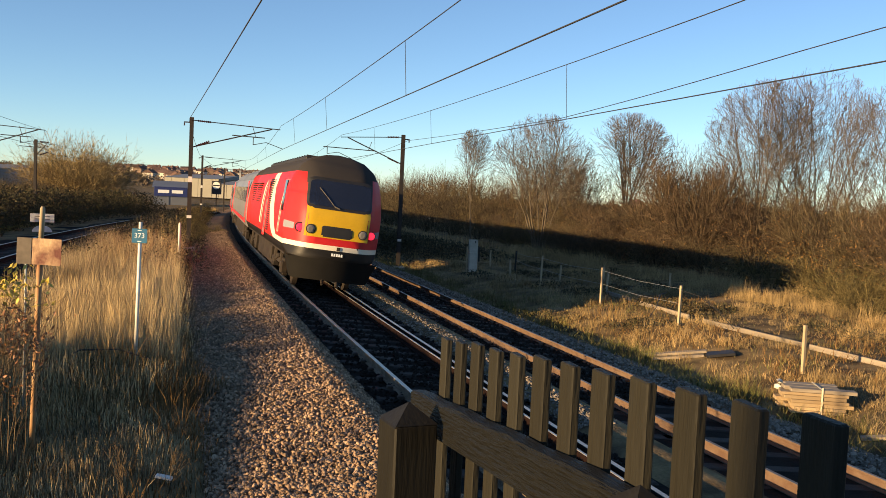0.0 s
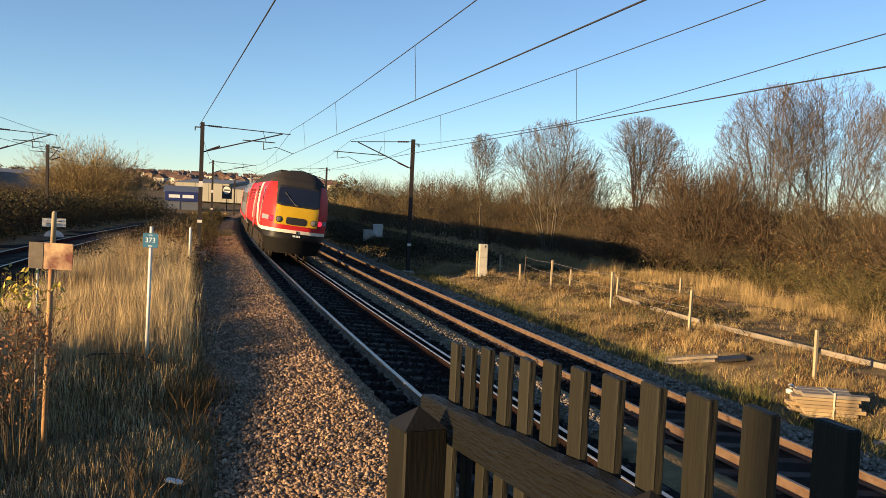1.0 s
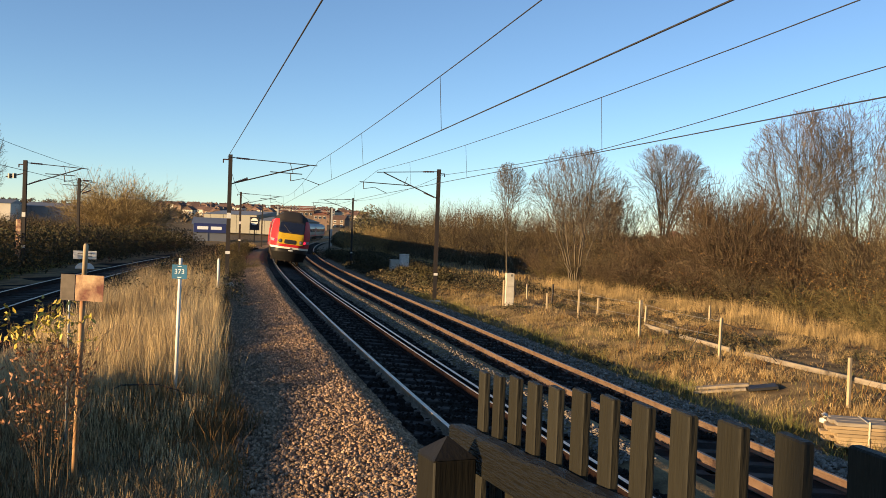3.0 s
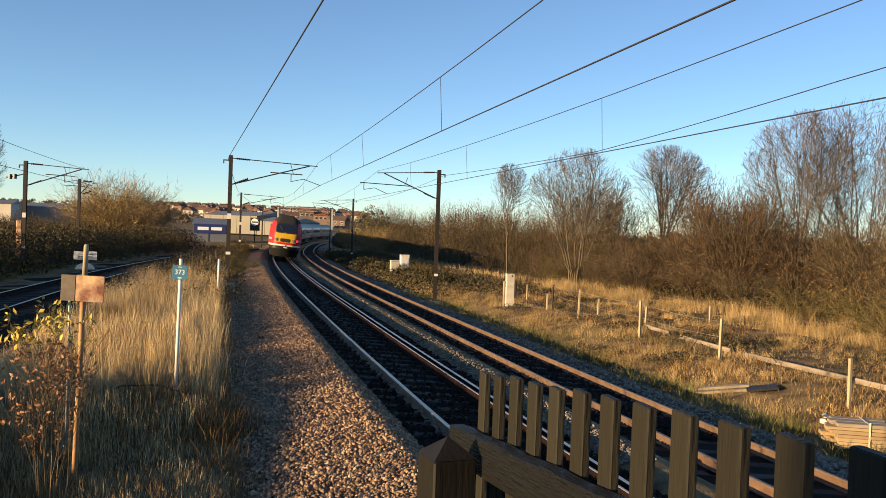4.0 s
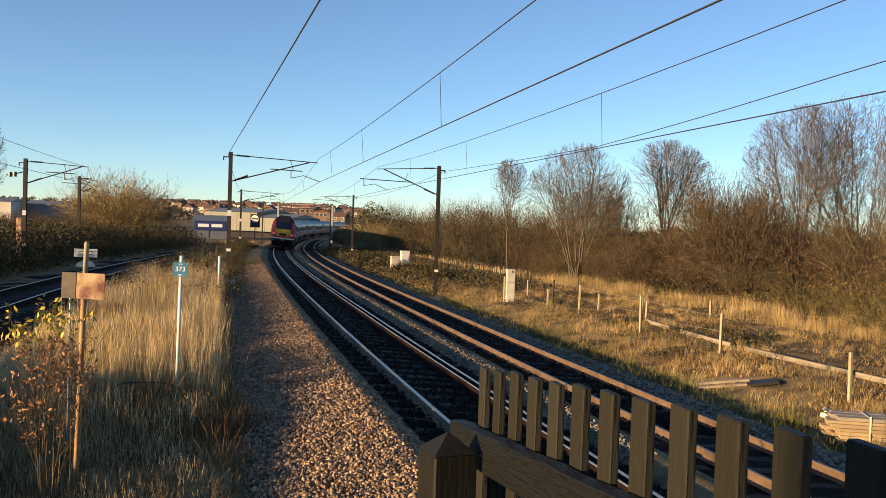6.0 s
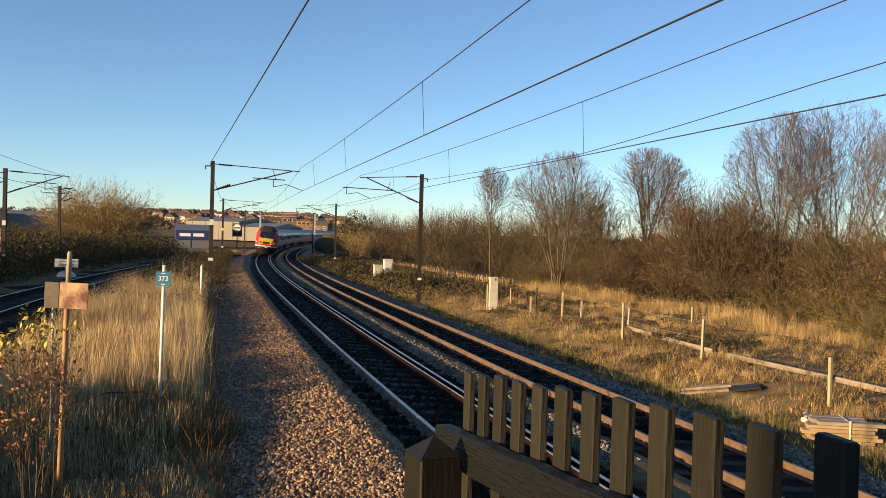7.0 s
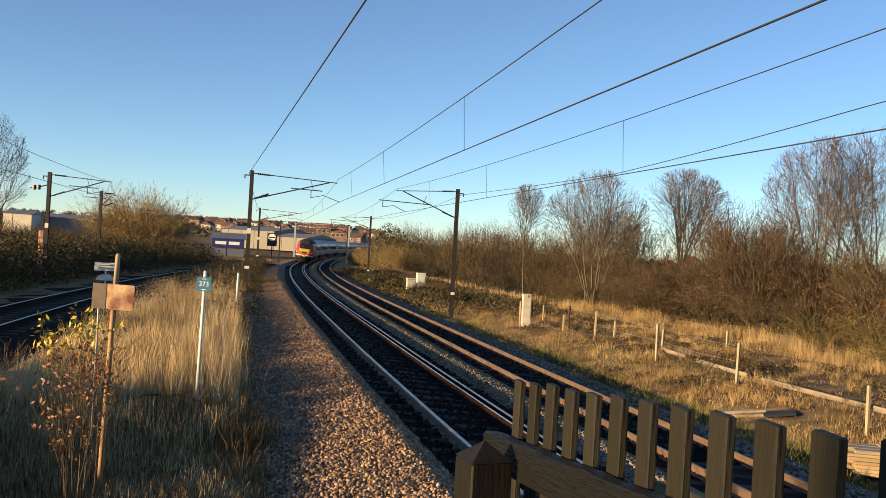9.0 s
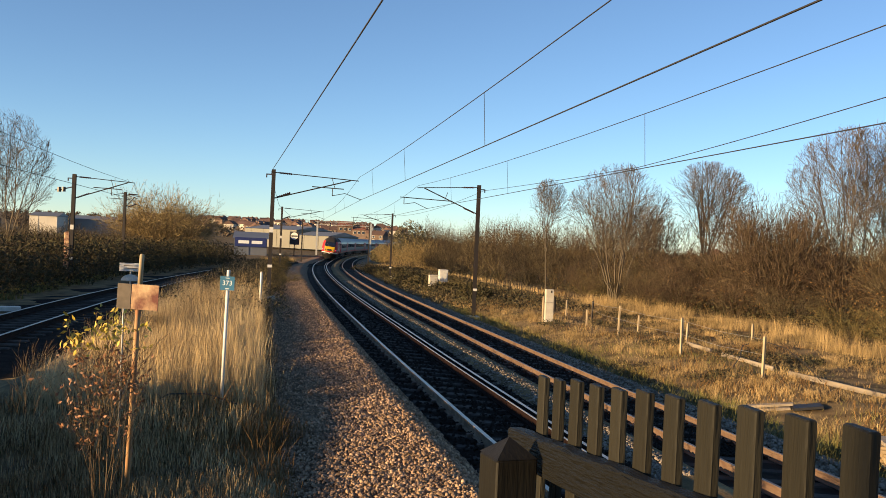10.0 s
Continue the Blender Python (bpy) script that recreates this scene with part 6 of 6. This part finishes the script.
build_shed(-34.9, 165, 5.8, 14, 4.0, M_SHED_PALE, "pale blue-grey warehouse with dark blue sign fascia", 11, (-2.8, 2.8, 2.5, 4.15), base=-1.9)
build_shed(-50, 262, 20, 16, 5.2, M_SHED, "cream sunlit warehouse beyond the tracks", -32, None, M_SHED_GREY)
build_shed(-119, 270, 8, 10, 5.6, M_RENDER, "white sunlit building beyond the hedge", 5, None, M_SHED_GREY, 0)
build_shed(-108, 280, 15, 12, 5.2, M_SHED_GREY, "blue-grey shed beyond the hedge", 0, None, M_SHED_GREY, 0)
build_shed(-36, 250, 11, 14, 3.8, M_SHED, "cream sunlit warehouse beyond the tracks", -30, None, M_SHED_GREY)


def build_house(w, d, h, wall, label):
    hs = thing("house", Matrix(), label, "house", group="town houses")
    part("wall", Shape().box((0, 0, h / 2 - 1.0), (w, d, h + 2.0)), wall, hs)
    r = 2.6
    part("roof", Shape().add([(-w / 2 - 0.3, -d / 2 - 0.4, h), (w / 2 + 0.3, -d / 2 - 0.4, h), (w / 2 + 0.3, d / 2 + 0.4, h), (-w / 2 - 0.3, d / 2 + 0.4, h), (-w / 2 - 0.3, 0, h + r), (w / 2 + 0.3, 0, h + r)],
                             [(0, 1, 5, 4), (2, 3, 4, 5), (0, 4, 3), (1, 2, 5), (3, 2, 1, 0)]), M_ROOF, hs, "tiled pitched roof")
    part("chimney", Shape().box((w * 0.32, 0.2, h + r), (0.7, 0.7, 1.6)), M_HOUSE, hs)
    for z in (1.1, 3.3):
        for k in (-0.28, 0.28):
            wd = part("window", Shape().box((w * k, -d / 2 - 0.03, z), (1.5, 0.08, 1.3)), M_WHITE, hs, "white window frame")
            part("pane", Shape().box((w * k, -d / 2 - 0.08, z), (1.25, 0.04, 1.05)), M_PANE, wd)
    return hs


HOUSES = [build_house(7.5, 7.5, 4.4, M_HOUSE, "brick house with a red tiled roof on the hill"), build_house(10, 7.5, 4.2, M_HOUSE, "wide brick terrace with tiled roof on the hill"), build_house(7, 7.5, 4.2, M_RENDER, "pale rendered house with tiled roof on the hill")]
rh = random.Random(12)
spots = []
for row in range(6):
    y = 800 + row * 60
    for k in range(16):
        x = -0.32 * y + (k + rh.uniform(-0.35, 0.35)) * 0.018 * y
        spots.append((x, y + rh.uniform(-9, 9)))
for k in range(26):
    y = rh.uniform(470, 720)
    spots.append((rh.uniform(-0.30, -0.05) * y, y))
for k in range(5):
    spots.append((rh.uniform(110, 250), rh.uniform(430, 560)))
for k in range(7):
    spots.append((rh.uniform(-250, -150), rh.uniform(330, 460)))
for i, (x, y) in enumerate(spots):
    src = HOUSES[i % 3] if i % 5 else HOUSES[2]
    m = pose(x, y, gz(x, y), 0, 0, rh.choice((0, 12, -18, 90, 75)))
    if i < 3:
        src = HOUSES[i]
        src.matrix_basis = m
    else:
        copy_thing(src, m)


def build_gantry():
    """The pale steel portal over the tracks where the line leaves the curve."""
    y, xl, xr, top = 195.0, -27.1, -15.6, 6.3
    g = thing("portal_gantry", pose((xl + xr) / 2, y, 0), "pale grey steel portal gantry spanning the distant tracks", "gantry")
    half = (xr - xl) / 2
    for sx in (-1, 1):
        s = Shape().box((sx * half, 0, (top - 1.4) / 2 - 0.2), (0.34, 0.05, top + 1.8)).box((sx * half, 0.3, (top - 1.4) / 2 - 0.2), (0.34, 0.05, top + 1.8))
        for k in range(9):
            s.tube([(sx * half, 0, -1.0 + k * 0.8), (sx * half, 0.3, -0.6 + k * 0.8)], 0.03, 4)
        part("leg", s, M_GALV, g, "latticed steel leg")
    b = Shape()
    for z in (top - 0.65, top):
        b.box((0, 0.15, z), (2 * half + 1.2, 0.10, 0.09))
    n = 16
    for k in range(n):
        x0, x1 = -half + 2 * half * k / n, -half + 2 * half * (k + 1) / n
        b.tube([(x0, 0.15, top - 0.65 if k % 2 else top), (x1, 0.15, top if k % 2 else top - 0.65)], 0.03, 4)
    part("beam", b, M_GALV, g, "latticed cross beam")
    for x in (-3.2, 0.4):
        part("drop_tube", Shape().tube([(x, 0.15, top - 0.6), (x, 0.15, top - 1.9)], 0.05, 6), M_STEEL, g)


build_gantry()


def build_terrace():
    """The large red-roofed block on the near edge of the town."""
    x, y = -42.5, 420.0
    h = thing("apartment_block", pose(x, y, gz(x, y), 0, 0, 6), "large brick block with stepped red tiled roofs", "building")
    base = 7.2 - gz(x, y)
    for k, (dx, w, e) in enumerate(((-3.0, 7.0, 1.4), (3.4, 6.4, 0.0))):
        part("wall", Shape().box((dx, 4, base / 2 - 0.5 + e / 2), (w, 8, base + 1 + e)), M_HOUSE, h, "brick wall")
        z = base + e
        part("roof", Shape().add([(dx - w / 2 - 0.3, -0.4, z), (dx + w / 2 + 0.3, -0.4, z), (dx + w / 2 + 0.3, 8.4, z), (dx - w / 2 - 0.3, 8.4, z), (dx - w / 2 + 0.8, 4, z + 2.4), (dx + w / 2 - 0.8, 4, z + 2.4)],
                                 [(0, 1, 5, 4), (2, 3, 4, 5), (0, 4, 3), (1, 2, 5), (3, 2, 1, 0)]), M_ROOF_RED, h, "red tiled hipped roof")
        for j in range(3):
            wd = part("window", Shape().box((dx + (j - 1) * w * 0.3, -0.05, z - 1.3), (1.1, 0.12, 1.2)), M_WHITE, h, "white window frame")
            part("pane", Shape().box((dx + (j - 1) * w * 0.3, -0.13, z - 1.3), (0.9, 0.05, 1.0)), M_PANE, wd)


build_terrace()


def build_treeline():
    """Far woods and garden trees along the skyline, made of many small clumps."""
    r = np.random.default_rng(91)

    def far(rr, m):
        y = rr.uniform(430, 1150, m)
        x = rr.uniform(-0.75, 0.75, m) * y
        keep = (np.abs(x - cx(np.minimum(y, 320))) > 30)
        x, y = x[keep], y[keep]
        return np.stack([x, y, ground_z(x, y)], -1)
    c = far(r, 2300)
    h = r.uniform(2.0, 5.5, len(c))
    pts = np.repeat(c, 26, axis=0)
    hh = np.repeat(h, 26)
    q = r.normal(0, 1, (len(pts), 3))
    q /= np.linalg.norm(q, axis=1, keepdims=True)
    q *= (r.random((len(pts), 1)) ** 0.4)
    pts = pts + q * np.stack([hh * 0.62, hh * 0.62, hh * 0.5], -1) + np.stack([0 * hh, 0 * hh, hh * 0.5], -1)
    v, f = leaf_cards(r, len(pts), lambda rr, m: pts, (0.5, 1.2))
    tagged(new("far_woods", array_mesh("far_woods", v, f, M_FAR)), "distant leafless trees along the town's skyline", "woods", kind="stuff")


build_treeline()

motions()
